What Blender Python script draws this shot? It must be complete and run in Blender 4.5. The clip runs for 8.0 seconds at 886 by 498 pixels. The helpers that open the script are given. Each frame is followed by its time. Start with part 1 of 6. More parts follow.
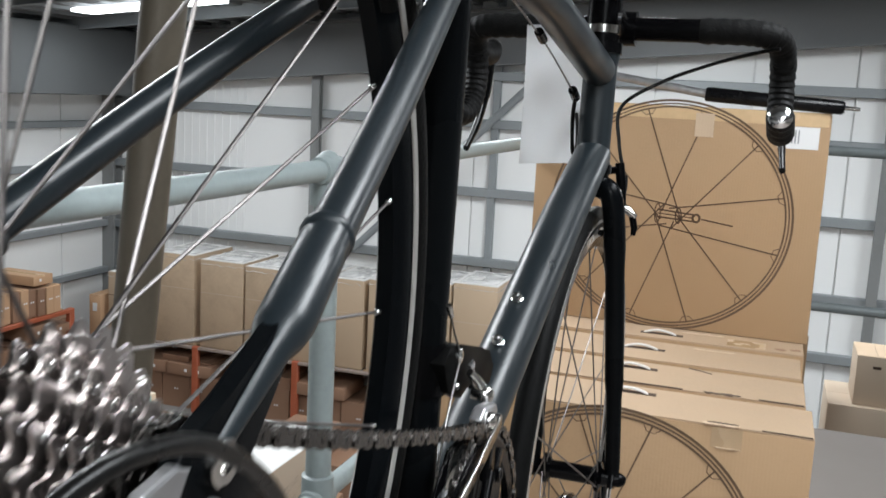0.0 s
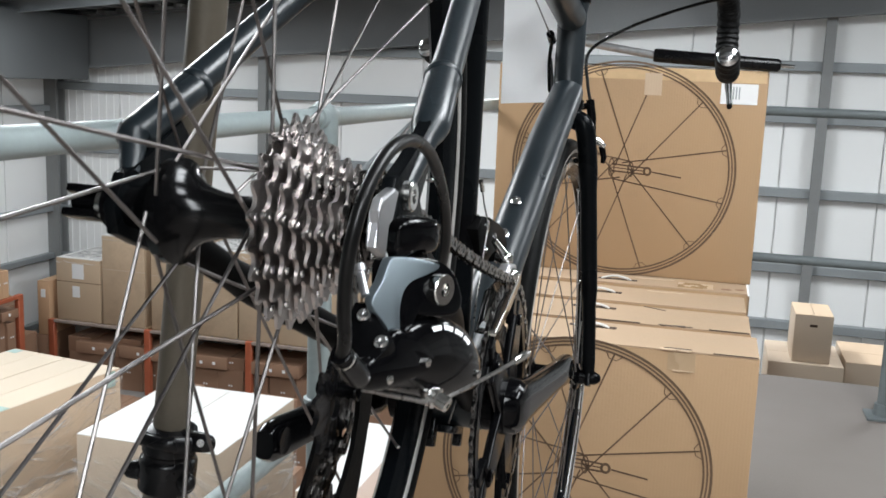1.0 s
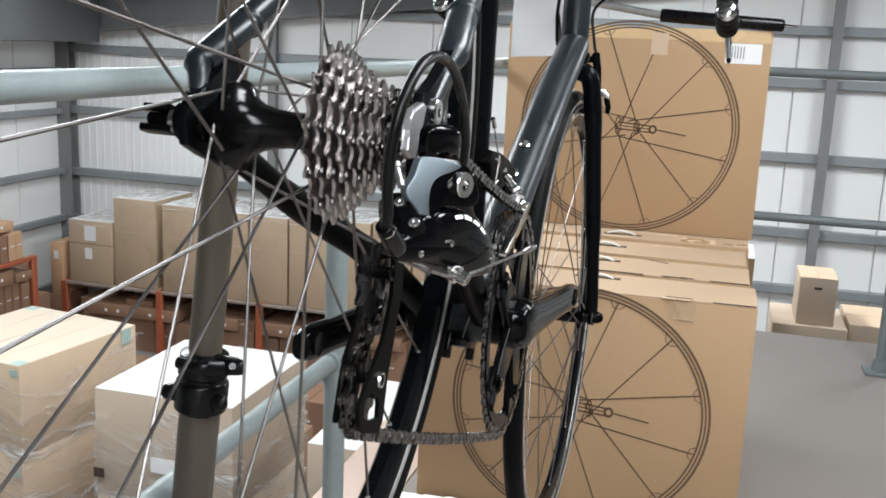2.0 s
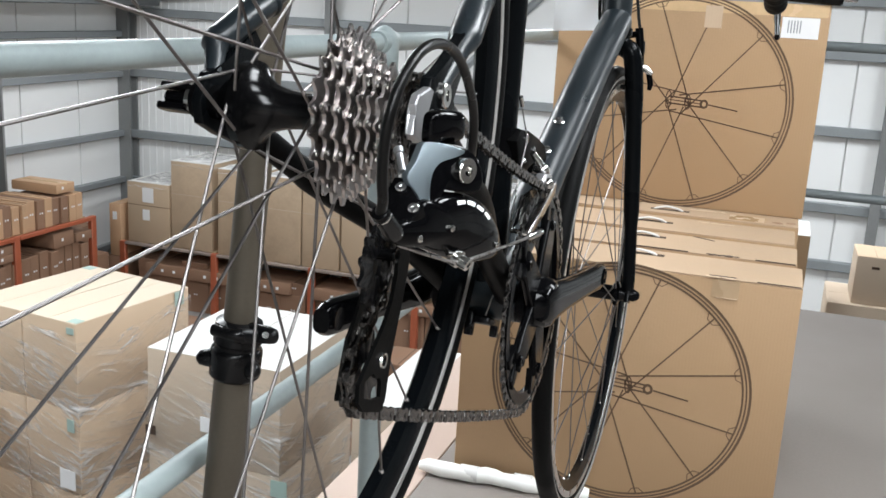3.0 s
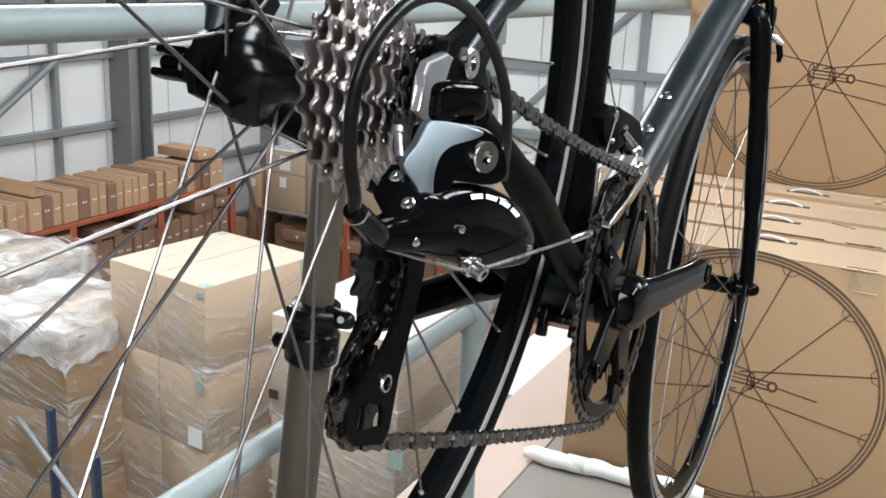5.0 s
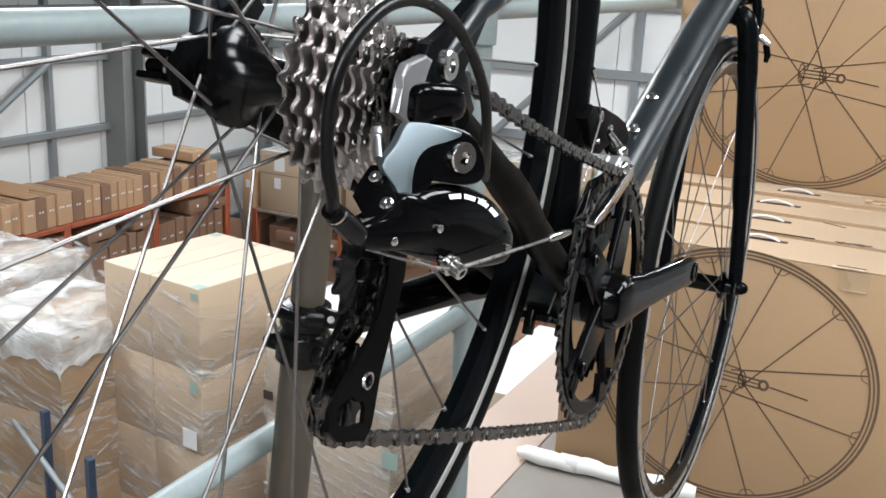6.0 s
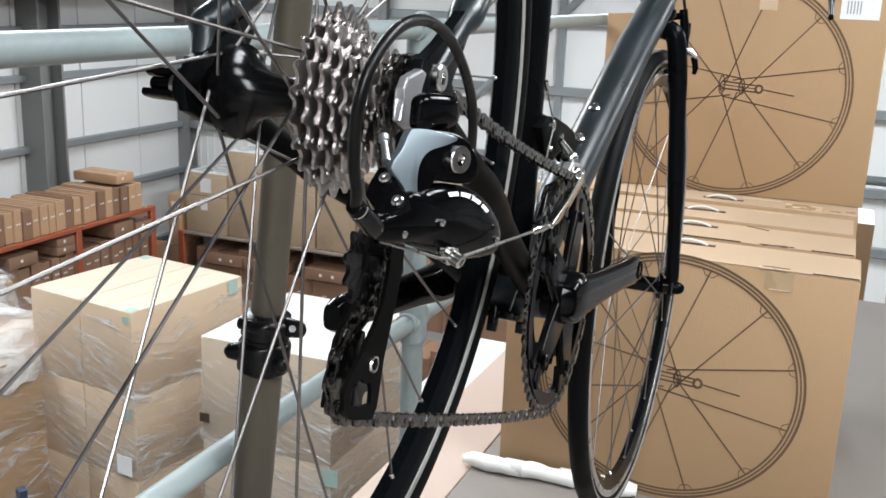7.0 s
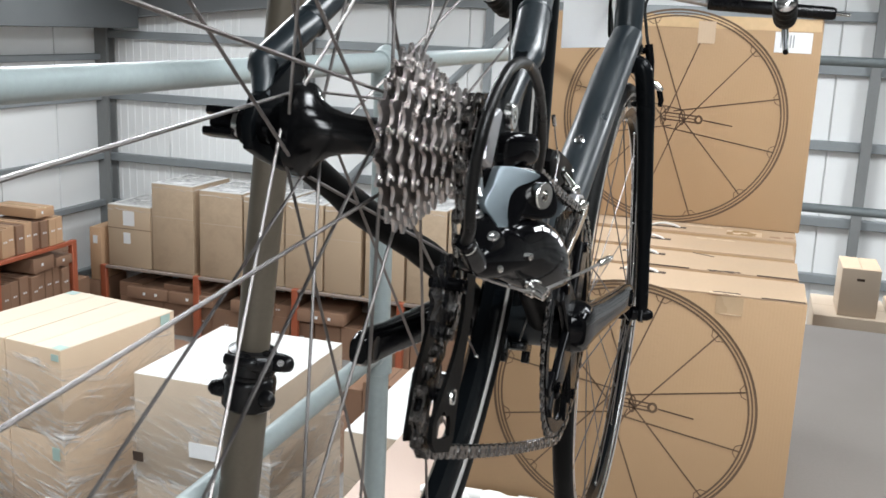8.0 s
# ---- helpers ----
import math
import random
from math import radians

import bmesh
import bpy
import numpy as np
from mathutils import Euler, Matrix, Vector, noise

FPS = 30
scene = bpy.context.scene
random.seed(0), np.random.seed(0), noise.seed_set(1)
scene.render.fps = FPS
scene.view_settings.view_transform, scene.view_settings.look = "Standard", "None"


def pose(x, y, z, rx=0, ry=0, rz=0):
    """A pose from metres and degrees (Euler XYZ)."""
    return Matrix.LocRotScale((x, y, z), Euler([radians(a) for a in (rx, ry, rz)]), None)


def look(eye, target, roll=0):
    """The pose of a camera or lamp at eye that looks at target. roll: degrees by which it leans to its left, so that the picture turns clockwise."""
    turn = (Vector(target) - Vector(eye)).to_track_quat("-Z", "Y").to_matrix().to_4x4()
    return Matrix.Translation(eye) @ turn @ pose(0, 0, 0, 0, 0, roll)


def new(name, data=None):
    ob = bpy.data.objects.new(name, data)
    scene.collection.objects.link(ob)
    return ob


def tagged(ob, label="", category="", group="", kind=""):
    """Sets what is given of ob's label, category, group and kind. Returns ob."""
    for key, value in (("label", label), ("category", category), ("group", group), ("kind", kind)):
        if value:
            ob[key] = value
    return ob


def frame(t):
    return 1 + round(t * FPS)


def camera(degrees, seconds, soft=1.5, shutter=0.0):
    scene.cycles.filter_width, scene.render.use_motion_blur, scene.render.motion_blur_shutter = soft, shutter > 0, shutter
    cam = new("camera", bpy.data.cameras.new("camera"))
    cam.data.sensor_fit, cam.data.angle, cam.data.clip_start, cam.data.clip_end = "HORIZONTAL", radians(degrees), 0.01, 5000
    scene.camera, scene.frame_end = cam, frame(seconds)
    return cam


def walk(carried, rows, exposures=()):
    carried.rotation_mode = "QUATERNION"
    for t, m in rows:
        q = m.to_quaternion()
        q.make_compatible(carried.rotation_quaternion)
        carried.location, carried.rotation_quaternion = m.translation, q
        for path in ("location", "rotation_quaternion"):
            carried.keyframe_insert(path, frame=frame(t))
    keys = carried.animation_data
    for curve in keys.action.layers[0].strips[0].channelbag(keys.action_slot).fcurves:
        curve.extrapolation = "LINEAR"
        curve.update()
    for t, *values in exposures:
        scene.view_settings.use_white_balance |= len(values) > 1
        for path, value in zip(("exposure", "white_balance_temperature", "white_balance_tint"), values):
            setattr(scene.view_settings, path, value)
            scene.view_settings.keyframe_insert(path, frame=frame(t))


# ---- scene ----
cam = camera(48.4, 8.0, 1.6, 0.3)
PATH = [
    (0, (0.205, -0.338, 1.214), (-0.417, 1.536, 0.896), 3.0),
    (0.2, (0.207, -0.385, 1.201), (-0.398, 1.493, 0.872), 2.7),
    (0.5, (0.203, -0.44, 1.186), (-0.361, 1.448, 0.843), 2.3),
    (1, (0.195, -0.52, 1.163), (-0.316, 1.382, 0.817), 2.2),
    (1.5, (0.203, -0.576, 1.149), (-0.274, 1.328, 0.765), 2.4),
    (2, (0.213, -0.606, 1.147), (-0.308, 1.281, 0.733), 2.4),
    (2.2, (0.212, -0.617, 1.147), (-0.331, 1.259, 0.712), 2.3),
    (3.3, (0.243, -0.588, 1.159), (-0.397, 1.242, 0.669), 3.2),
    (3.5, (0.243, -0.578, 1.157), (-0.413, 1.246, 0.662), 3.1),
    (4, (0.244, -0.55, 1.156), (-0.482, 1.245, 0.656), 3.3),
    (4.5, (0.247, -0.511, 1.15), (-0.577, 1.228, 0.605), 3.0),
    (4.7, (0.248, -0.501, 1.149), (-0.603, 1.223, 0.599), 2.9),
    (5.8, (0.264, -0.491, 1.151), (-0.599, 1.228, 0.603), 2.8),
    (6, (0.261, -0.498, 1.151), (-0.589, 1.227, 0.604), 2.7),
    (6.5, (0.262, -0.521, 1.152), (-0.533, 1.236, 0.624), 2.3),
    (7, (0.253, -0.555, 1.152), (-0.469, 1.239, 0.644), 2.2),
    (7.5, (0.229, -0.576, 1.154), (-0.421, 1.256, 0.682), 2.2),
    (8, (0.187, -0.59, 1.154), (-0.396, 1.271, 0.71), 2.4),
]
walk(cam, [(t, look(eye, target, roll)) for t, eye, target, roll in PATH], [(0, -0.11), (0.5, -0.07), (1.0, 0.0), (1.5, 0.06), (2, 0.08), (3.5, 0.13), (6, 0.16), (7.3, 0.19), (8, 0.23)])

# ---- light ----
world = bpy.data.worlds.new("hall_air")
scene.world = world
world.use_nodes = True
world.node_tree.nodes["Background"].inputs[0].default_value = (0.75, 0.85, 1.0, 1)
world.node_tree.nodes["Background"].inputs[1].default_value = 0.1


def area_light(name, place, target, sx, sy, power, colour):
    data = bpy.data.lights.new(name, "AREA")
    data.shape, data.size, data.size_y, data.energy, data.color = "RECTANGLE", sx, sy, power, colour
    ob = new(name, data)
    ob.matrix_world = look(place, target)
    return ob


DAY = (0.91, 0.96, 1.0)
# Only the panel at (-5.9, 8.3) is in view; the others are added for brightness.
ROOFLIGHTS = [(-5.6, 2.6, 115.0, 0.6, 2.2), (-5.9, 8.3, 55.0, 1.6, 0.36), (-2.0, 2.2, 92.0, 0.6, 2.2), (-1.0, 7.2, 180.0, 0.6, 2.2), (3.2, 7.0, 145.0, 0.6, 2.2), (0.9, -4.8, 420.0, 0.6, 2.2), (0.7, -2.2, 85.0, 0.6, 2.2), (1.1, 0.5, 95.0, 0.6, 2.2)]


def roof_z(x):
    """Underside of the roof sheets, which rise from the left eave."""
    return 1.75 + (x + 8.1) * 0.093


for lx, ly, power, wide, long in ROOFLIGHTS:
    z = roof_z(lx - wide / 2) - 0.12
    area_light("rooflight_glow", (lx, ly, z), (lx, ly, z - 1), wide, long, power, DAY)

# ---- materials ----


def rgb(r, g, b):
    return (r, g, b, 1.0)


def material(name, colour, rough=0.5, metal=0.0, var=0.15, scale=8.0, bump=0.0, bump_scale=60.0, fine=0.06, coat=0.0, spec=0.5, spread=0.0):
    """A surface with variation at two scales, fine relief, and a per-object shift of tone."""
    m = bpy.data.materials.new(name)
    m.use_nodes = True
    nt = m.node_tree
    n, l = nt.nodes, nt.links
    b = n["Principled BSDF"]
    b.inputs["Metallic"].default_value = metal
    b.inputs["Specular IOR Level"].default_value = spec
    b.inputs["Coat Weight"].default_value = coat
    b.inputs["Coat Roughness"].default_value = 0.08
    tc = n.new("ShaderNodeTexCoord")
    big = n.new("ShaderNodeTexNoise")
    big.inputs["Scale"].default_value = scale
    big.inputs["Detail"].default_value = 4
    small = n.new("ShaderNodeTexNoise")
    small.inputs["Scale"].default_value = bump_scale
    small.inputs["Detail"].default_value = 3
    for t in (big, small):
        l.new(tc.outputs["Object"], t.inputs["Vector"])
    add = n.new("ShaderNodeMath")
    add.operation = "MULTIPLY_ADD"
    l.new(small.outputs["Fac"], add.inputs[0])
    add.inputs[1].default_value = fine / max(var, 1e-3)
    l.new(big.outputs["Fac"], add.inputs[2])
    info = n.new("ShaderNodeObjectInfo")
    obj = n.new("ShaderNodeMath")
    obj.operation = "MULTIPLY_ADD"
    l.new(info.outputs["Random"], obj.inputs[0])
    obj.inputs[1].default_value = spread
    l.new(add.outputs[0], obj.inputs[2])
    ramp = n.new("ShaderNodeMapRange")
    ramp.inputs[1].default_value, ramp.inputs[2].default_value = 0.25, 0.85
    ramp.inputs[3].default_value, ramp.inputs[4].default_value = 1.0 - var, 1.0 + var
    l.new(obj.outputs[0], ramp.inputs[0])
    mul = n.new("ShaderNodeVectorMath")
    mul.operation = "SCALE"
    mul.inputs[0].default_value = colour[:3]
    l.new(ramp.outputs[0], mul.inputs["Scale"])
    l.new(mul.outputs[0], b.inputs["Base Color"])
    rr = n.new("ShaderNodeMapRange")
    rr.inputs[1].default_value, rr.inputs[2].default_value = 0.3, 0.7
    rr.inputs[3].default_value, rr.inputs[4].default_value = max(0.02, rough * 0.8), min(1.0, rough * 1.25)
    l.new(big.outputs["Fac"], rr.inputs[0])
    l.new(rr.outputs[0], b.inputs["Roughness"])
    if bump:
        bp = n.new("ShaderNodeBump")
        bp.inputs["Strength"].default_value = bump
        bp.inputs["Distance"].default_value = 0.002
        l.new(small.outputs["Fac"], bp.inputs["Height"])
        l.new(bp.outputs[0], b.inputs["Normal"])
    return m


def film_material(name="stretch_wrap", low=0.54, high=0.71, body=0.02, peak=0.95, squeeze=7.0, fine=1.0, sparse=1.0):
    """Clear plastic film: see-through, with thin bright creases and gloss."""
    m = bpy.data.materials.new(name)
    m.use_nodes = True
    nt = m.node_tree
    n, l = nt.nodes, nt.links
    gl = n["Principled BSDF"]
    out = n["Material Output"]
    tc = n.new("ShaderNodeTexCoord")
    noises = []
    for rot, scale, sq in (((0.30, 0.42, 0.0), 1.9 * fine, squeeze), ((-0.15, 0.30, 0.3), 1.4 * fine, squeeze * 1.4)):
        mp = n.new("ShaderNodeMapping")
        mp.vector_type = "TEXTURE"
        mp.inputs["Scale"].default_value = (1 / 1.4, 1 / 1.4, 1 / sq)
        mp.inputs["Rotation"].default_value = rot
        l.new(tc.outputs["Object"], mp.inputs["Vector"])
        no = n.new("ShaderNodeTexNoise")
        no.inputs["Scale"].default_value, no.inputs["Detail"].default_value, no.inputs["Distortion"].default_value = scale, 6.0, 0.9
        l.new(mp.outputs[0], no.inputs["Vector"])
        noises.append(no)
    top = n.new("ShaderNodeMath")
    top.operation = "MAXIMUM"
    for k, no in enumerate(noises):
        l.new(no.outputs["Fac"], top.inputs[k])
    patch = n.new("ShaderNodeTexNoise")
    patch.inputs["Scale"].default_value, patch.inputs["Detail"].default_value = 2.6, 2.0
    l.new(tc.outputs["Object"], patch.inputs["Vector"])
    gate = n.new("ShaderNodeMapRange")
    gate.inputs[1].default_value, gate.inputs[2].default_value = 0.40, 0.60
    gate.inputs[3].default_value, gate.inputs[4].default_value = sparse, 1.0
    l.new(patch.outputs["Fac"], gate.inputs[0])
    bp = n.new("ShaderNodeBump")
    bp.inputs["Strength"].default_value, bp.inputs["Distance"].default_value = 0.8, 0.03
    l.new(top.outputs[0], bp.inputs["Height"])
    tr = n.new("ShaderNodeBsdfTransparent")
    gl.inputs["Base Color"].default_value = rgb(0.80, 0.79, 0.78)
    gl.inputs["Roughness"].default_value = 0.10
    gl.inputs["Specular IOR Level"].default_value = 0.9
    l.new(bp.outputs[0], gl.inputs["Normal"])
    mr = n.new("ShaderNodeMapRange")
    mr.inputs[1].default_value, mr.inputs[2].default_value = low, high
    mr.inputs[3].default_value, mr.inputs[4].default_value = body, peak
    l.new(top.outputs[0], mr.inputs[0])
    thick = n.new("ShaderNodeMath")
    thick.operation = "MULTIPLY"
    l.new(mr.outputs[0], thick.inputs[0])
    l.new(gate.outputs[0], thick.inputs[1])
    mix = n.new("ShaderNodeMixShader")
    l.new(thick.outputs[0], mix.inputs[0])
    l.new(tr.outputs[0], mix.inputs[1])
    l.new(gl.outputs[0], mix.inputs[2])
    l.new(mix.outputs[0], out.inputs["Surface"])
    return m


def paper_material():
    """White paper that lets part of the light behind it through."""
    m = bpy.data.materials.new("white_paper")
    m.use_nodes = True
    n, l = m.node_tree.nodes, m.node_tree.links
    p = n["Principled BSDF"]
    p.inputs["Base Color"].default_value, p.inputs["Roughness"].default_value = rgb(0.92, 0.94, 0.96), 0.7
    t = n.new("ShaderNodeBsdfTranslucent")
    t.inputs["Color"].default_value = rgb(0.93, 0.94, 0.95)
    mix = n.new("ShaderNodeMixShader")
    mix.inputs[0].default_value = 0.72
    l.new(p.outputs[0], mix.inputs[1])
    l.new(t.outputs[0], mix.inputs[2])
    l.new(mix.outputs[0], n["Material Output"].inputs["Surface"])
    return m


def glow_material(name, colour, strength):
    m = bpy.data.materials.new(name)
    m.use_nodes = True
    b = m.node_tree.nodes["Principled BSDF"]
    b.inputs["Base Color"].default_value = rgb(0.8, 0.8, 0.8)
    b.inputs["Emission Color"].default_value = rgb(*colour)
    b.inputs["Emission Strength"].default_value = strength
    return m


def corrugated(m, pitch=0.007, depth=0.07):
    """Adds the faint upright ripple of corrugated board to a material's relief, and soft scuffs."""
    n, l = m.node_tree.nodes, m.node_tree.links
    b = n["Principled BSDF"]
    tc = n.new("ShaderNodeTexCoord")
    wave = n.new("ShaderNodeTexWave")
    wave.bands_direction = "X"
    wave.inputs["Scale"].default_value = 0.314 / pitch
    wave.inputs["Distortion"].default_value = 0.6
    wave.inputs["Detail"].default_value = 1.0
    l.new(tc.outputs["Object"], wave.inputs["Vector"])
    big = n.new("ShaderNodeTexNoise")
    big.inputs["Scale"].default_value = 5.0
    big.inputs["Detail"].default_value = 3.0
    l.new(tc.outputs["Object"], big.inputs["Vector"])
    add = n.new("ShaderNodeMath")
    add.operation = "MULTIPLY_ADD"
    add.inputs[1].default_value = 5.0
    l.new(big.outputs["Fac"], add.inputs[0])
    l.new(wave.outputs["Fac"], add.inputs[2])
    bp = n.new("ShaderNodeBump")
    bp.inputs["Strength"].default_value = depth
    bp.inputs["Distance"].default_value = 0.0012
    l.new(add.outputs[0], bp.inputs["Height"])
    old = b.inputs["Normal"].links
    if old:
        l.new(old[0].from_socket, bp.inputs["Normal"])
    l.new(bp.outputs[0], b.inputs["Normal"])
    return m


M = {}
M["frame"] = material("satin_slate_paint", rgb(0.0086, 0.0123, 0.0150), 0.34, 0.0, 0.12, 10, 0.05, 400, coat=0.0, spec=0.37)
M["fork"] = material("satin_black_paint", rgb(0.0025, 0.003, 0.0035), 0.26, 0.0, 0.12, 10, 0.05, 400, spec=0.055)
M["stay_black"] = material("matt_black_stay_paint", rgb(0.003, 0.003, 0.003), 0.4, 0.0, 0.12, 10, 0.05, 400, spec=0.02)
M["black_gloss"] = material("black_gloss_metal", rgb(0.0015, 0.0015, 0.0018), 0.10, 0.0, 0.2, 30, 0.0, spec=0.14)
M["hub_gloss"] = material("black_hub_lacquer", rgb(0.0018, 0.0018, 0.002), 0.17, 0.0, 0.2, 30, 0.0, spec=0.2)
M["black"] = material("black_anodised", rgb(0.002, 0.002, 0.0023), 0.22, 0.0, 0.2, 30, 0.05, 300, spec=0.06)
M["rubber"] = material("tyre_rubber", rgb(0.0035, 0.0035, 0.0035), 0.5, 0.0, 0.25, 20, 0.3, 500, spec=0.06)
M["rim"] = material("black_rim", rgb(0.002, 0.0026, 0.0032), 0.22, 0.0, 0.15, 20, 0.05, 300, spec=0.08)
M["stripe"] = material("grey_reflective_stripe", rgb(0.22, 0.21, 0.20), 0.5, 0.0, 0.1, 30)
M["brake_track"] = material("machined_brake_track", rgb(0.62, 0.62, 0.62), 0.3, 1.0, 0.1, 40)
M["cog"] = material("nickel_steel", rgb(0.42, 0.39, 0.38), 0.29, 1.0, 0.3, 60, 0.15, 200, spread=0.3)
M["steel"] = material("bright_steel", rgb(0.66, 0.66, 0.66), 0.16, 1.0, 0.1, 40)
M["spoke"] = material("stainless_spoke", rgb(0.165, 0.152, 0.147), 0.38, 1.0, 0.3, 30, spread=0.3)
M["chain"] = material("grey_chain_steel", rgb(0.095, 0.089, 0.085), 0.24, 1.0, 0.35, 120, 0.2, 300, spread=0.3)
M["satin"] = material("satin_silver_grey", rgb(0.15, 0.178, 0.195), 0.38, 0.85, 0.10, 30)
M["hanger"] = material("satin_alloy", rgb(0.42, 0.42, 0.43), 0.36, 0.9, 0.15, 60)
M["alloy"] = material("polished_alloy", rgb(0.55, 0.54, 0.52), 0.18, 1.0, 0.1, 30)
M["cable"] = material("black_cable_housing", rgb(0.003, 0.003, 0.003), 0.3, 0.0, 0.1, 60, spec=0.2)
M["wire"] = material("inner_cable_wire", rgb(0.30, 0.29, 0.28), 0.3, 1.0, 0.1, 400)
M["tape"] = material("black_bar_tape", rgb(0.003, 0.003, 0.003), 0.6, 0.0, 0.3, 40, 0.5, 300, spec=0.15)
M["white_ink"] = material("white_lettering", rgb(0.8, 0.8, 0.8), 0.4, 0.0, 0.03, 10)
M["paper"] = paper_material()
M["pole"] = material("bronze_anodised_pole", rgb(0.085, 0.072, 0.055), 0.42, 0.2, 0.12, 9, 0.05, 200, spec=0.35)
M["plastic"] = material("black_plastic", rgb(0.003, 0.003, 0.0035), 0.26, 0.0, 0.2, 30, 0.05, 200, spec=0.22)
M["rail"] = material("pale_rail_paint", rgb(0.27, 0.315, 0.315), 0.44, 0.0, 0.16, 5, 0.1, 90, spec=0.4)
M["rail_dark"] = material("dull_grey_rail_paint", rgb(0.13, 0.15, 0.155), 0.48, 0.0, 0.16, 5, 0.1, 90, spec=0.4)
M["floor"] = material("pale_deck_boards", rgb(0.20, 0.174, 0.157), 0.55, 0.0, 0.10, 1.4, 0.1, 120, spread=0.15)
M["floor_edge"] = material("pinkish_deck_plank", rgb(0.43, 0.33, 0.275), 0.6, 0.0, 0.10, 2.0, 0.1, 120, spread=0.15)
M["ground"] = material("concrete_ground", rgb(0.22, 0.21, 0.20), 0.7, 0.0, 0.2, 0.8, 0.2, 60)
M["card"] = material("brown_cardboard", rgb(0.368, 0.236, 0.130), 0.75, 0.0, 0.10, 3.0, 0.15, 180, spread=0.3)
M["card_pale"] = material("pale_cardboard", rgb(0.52, 0.39, 0.272), 0.7, 0.0, 0.08, 2.5, 0.1, 150, spread=0.3)
M["card_lid"] = material("scuffed_cardboard_lid", rgb(0.375, 0.268, 0.178), 0.75, 0.0, 0.16, 6.0, 0.15, 180, spread=0.25)
# pale board again, lightened for tops that catch the overhead light
M["card_lit_top"] = material("pale_cardboard_lit_top", rgb(0.62, 0.525, 0.41), 0.7, 0.0, 0.06, 2.5, 0.1, 150)
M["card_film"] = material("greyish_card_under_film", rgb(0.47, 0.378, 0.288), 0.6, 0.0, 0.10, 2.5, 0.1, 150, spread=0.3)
M["card_mid"] = material("mid_brown_cardboard", rgb(0.47, 0.295, 0.175), 0.72, 0.0, 0.14, 4.0, 0.1, 120, spread=0.6)
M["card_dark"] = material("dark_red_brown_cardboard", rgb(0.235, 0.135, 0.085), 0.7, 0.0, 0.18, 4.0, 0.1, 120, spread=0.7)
M["card_wrapped"] = material("dull_card_under_tight_film", rgb(0.43, 0.325, 0.225), 0.45, 0.0, 0.14, 4.0, 0.25, 30, spread=0.4)
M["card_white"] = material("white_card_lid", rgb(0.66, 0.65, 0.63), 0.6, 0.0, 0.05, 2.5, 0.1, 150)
M["card_ink"] = material("dark_brown_print", rgb(0.115, 0.07, 0.04), 0.7, 0.0, 0.2, 20)
# near-black for the shade inside slots and gaps, and for one printed square
M["cut"] = material("slot_shade_and_black_print", rgb(0.05, 0.03, 0.02), 0.9, 0.0, 0.1, 20)
M["label"] = material("white_label", rgb(0.78, 0.78, 0.78), 0.5, 0.0, 0.04, 20)
M["handle"] = material("translucent_white_plastic", rgb(0.60, 0.58, 0.55), 0.4, 0.0, 0.05, 20)
M["green"] = material("green_sticker", rgb(0.33, 0.44, 0.40), 0.5, 0.0, 0.1, 20)
M["tape_brown"] = material("brown_parcel_tape", rgb(0.41, 0.285, 0.17), 0.28, 0.0, 0.1, 8)
M["tape_pale"] = material("pale_parcel_tape", rgb(0.62, 0.49, 0.355), 0.3, 0.0, 0.08, 8)
M["tape_clear"] = material("parcel_tape", rgb(0.60, 0.42, 0.24), 0.25, 0.0, 0.1, 8)
M["wall"] = material("white_wall_sheet", rgb(0.795, 0.80, 0.795), 0.5, 0.0, 0.06, 0.7, 0.0)
M["steelwork"] = material("grey_steelwork", rgb(0.080, 0.085, 0.087), 0.5, 0.1, 0.12, 1.5, 0.05)
# same steelwork, its grey raised because little light reaches the rafters
M["rafter"] = material("grey_steelwork_lightened", rgb(0.135, 0.14, 0.142), 0.5, 0.1, 0.12, 1.5, 0.05)
M["wall_plain"] = material("bare_white_wall", rgb(0.76, 0.75, 0.73), 0.7, 0.0, 0.06, 0.7)
M["column"] = material("pale_grey_column_paint", rgb(0.20, 0.205, 0.205), 0.5, 0.1, 0.12, 1.5, 0.05)
M["girt"] = material("galvanised_girt", rgb(0.26, 0.28, 0.29), 0.5, 0.3, 0.12, 2.0)
M["roof"] = material("grey_roof_sheet", rgb(0.19, 0.20, 0.205), 0.6, 0.0, 0.08, 0.8)
M["orange"] = material("orange_rack_paint", rgb(0.36, 0.092, 0.043), 0.5, 0.0, 0.15, 6)
M["red"] = material("red_painted_steel", rgb(0.30, 0.03, 0.03), 0.45, 0.0, 0.15, 6)
M["blue"] = material("navy_rack_paint", rgb(0.035, 0.05, 0.085), 0.4, 0.0, 0.15, 6)
M["wood"] = material("pallet_wood", rgb(0.42, 0.30, 0.18), 0.75, 0.0, 0.25, 6, 0.3, 60)
M["shelf_edge"] = material("dusty_shelf_board", rgb(0.27, 0.215, 0.185), 0.7, 0.0, 0.25, 6, 0.3, 60)
M["foam"] = material("white_foam_wrap", rgb(0.85, 0.85, 0.82), 0.6, 0.0, 0.06, 20, 0.3, 60)
M["film"] = film_material(low=0.545, high=0.68, body=0.09, peak=0.8, squeeze=9.0, fine=1.7, sparse=0.18)
M["film_white"] = film_material("crumpled_film", 0.44, 0.64, 0.28, 0.95, 2.6)
M["sky_panel"] = glow_material("rooflight_sheet", (0.92, 0.97, 1.0), 6.0)

for key in ("card", "card_pale", "card_film", "card_mid"):
    corrugated(M[key])

# ---- mesh helpers ----


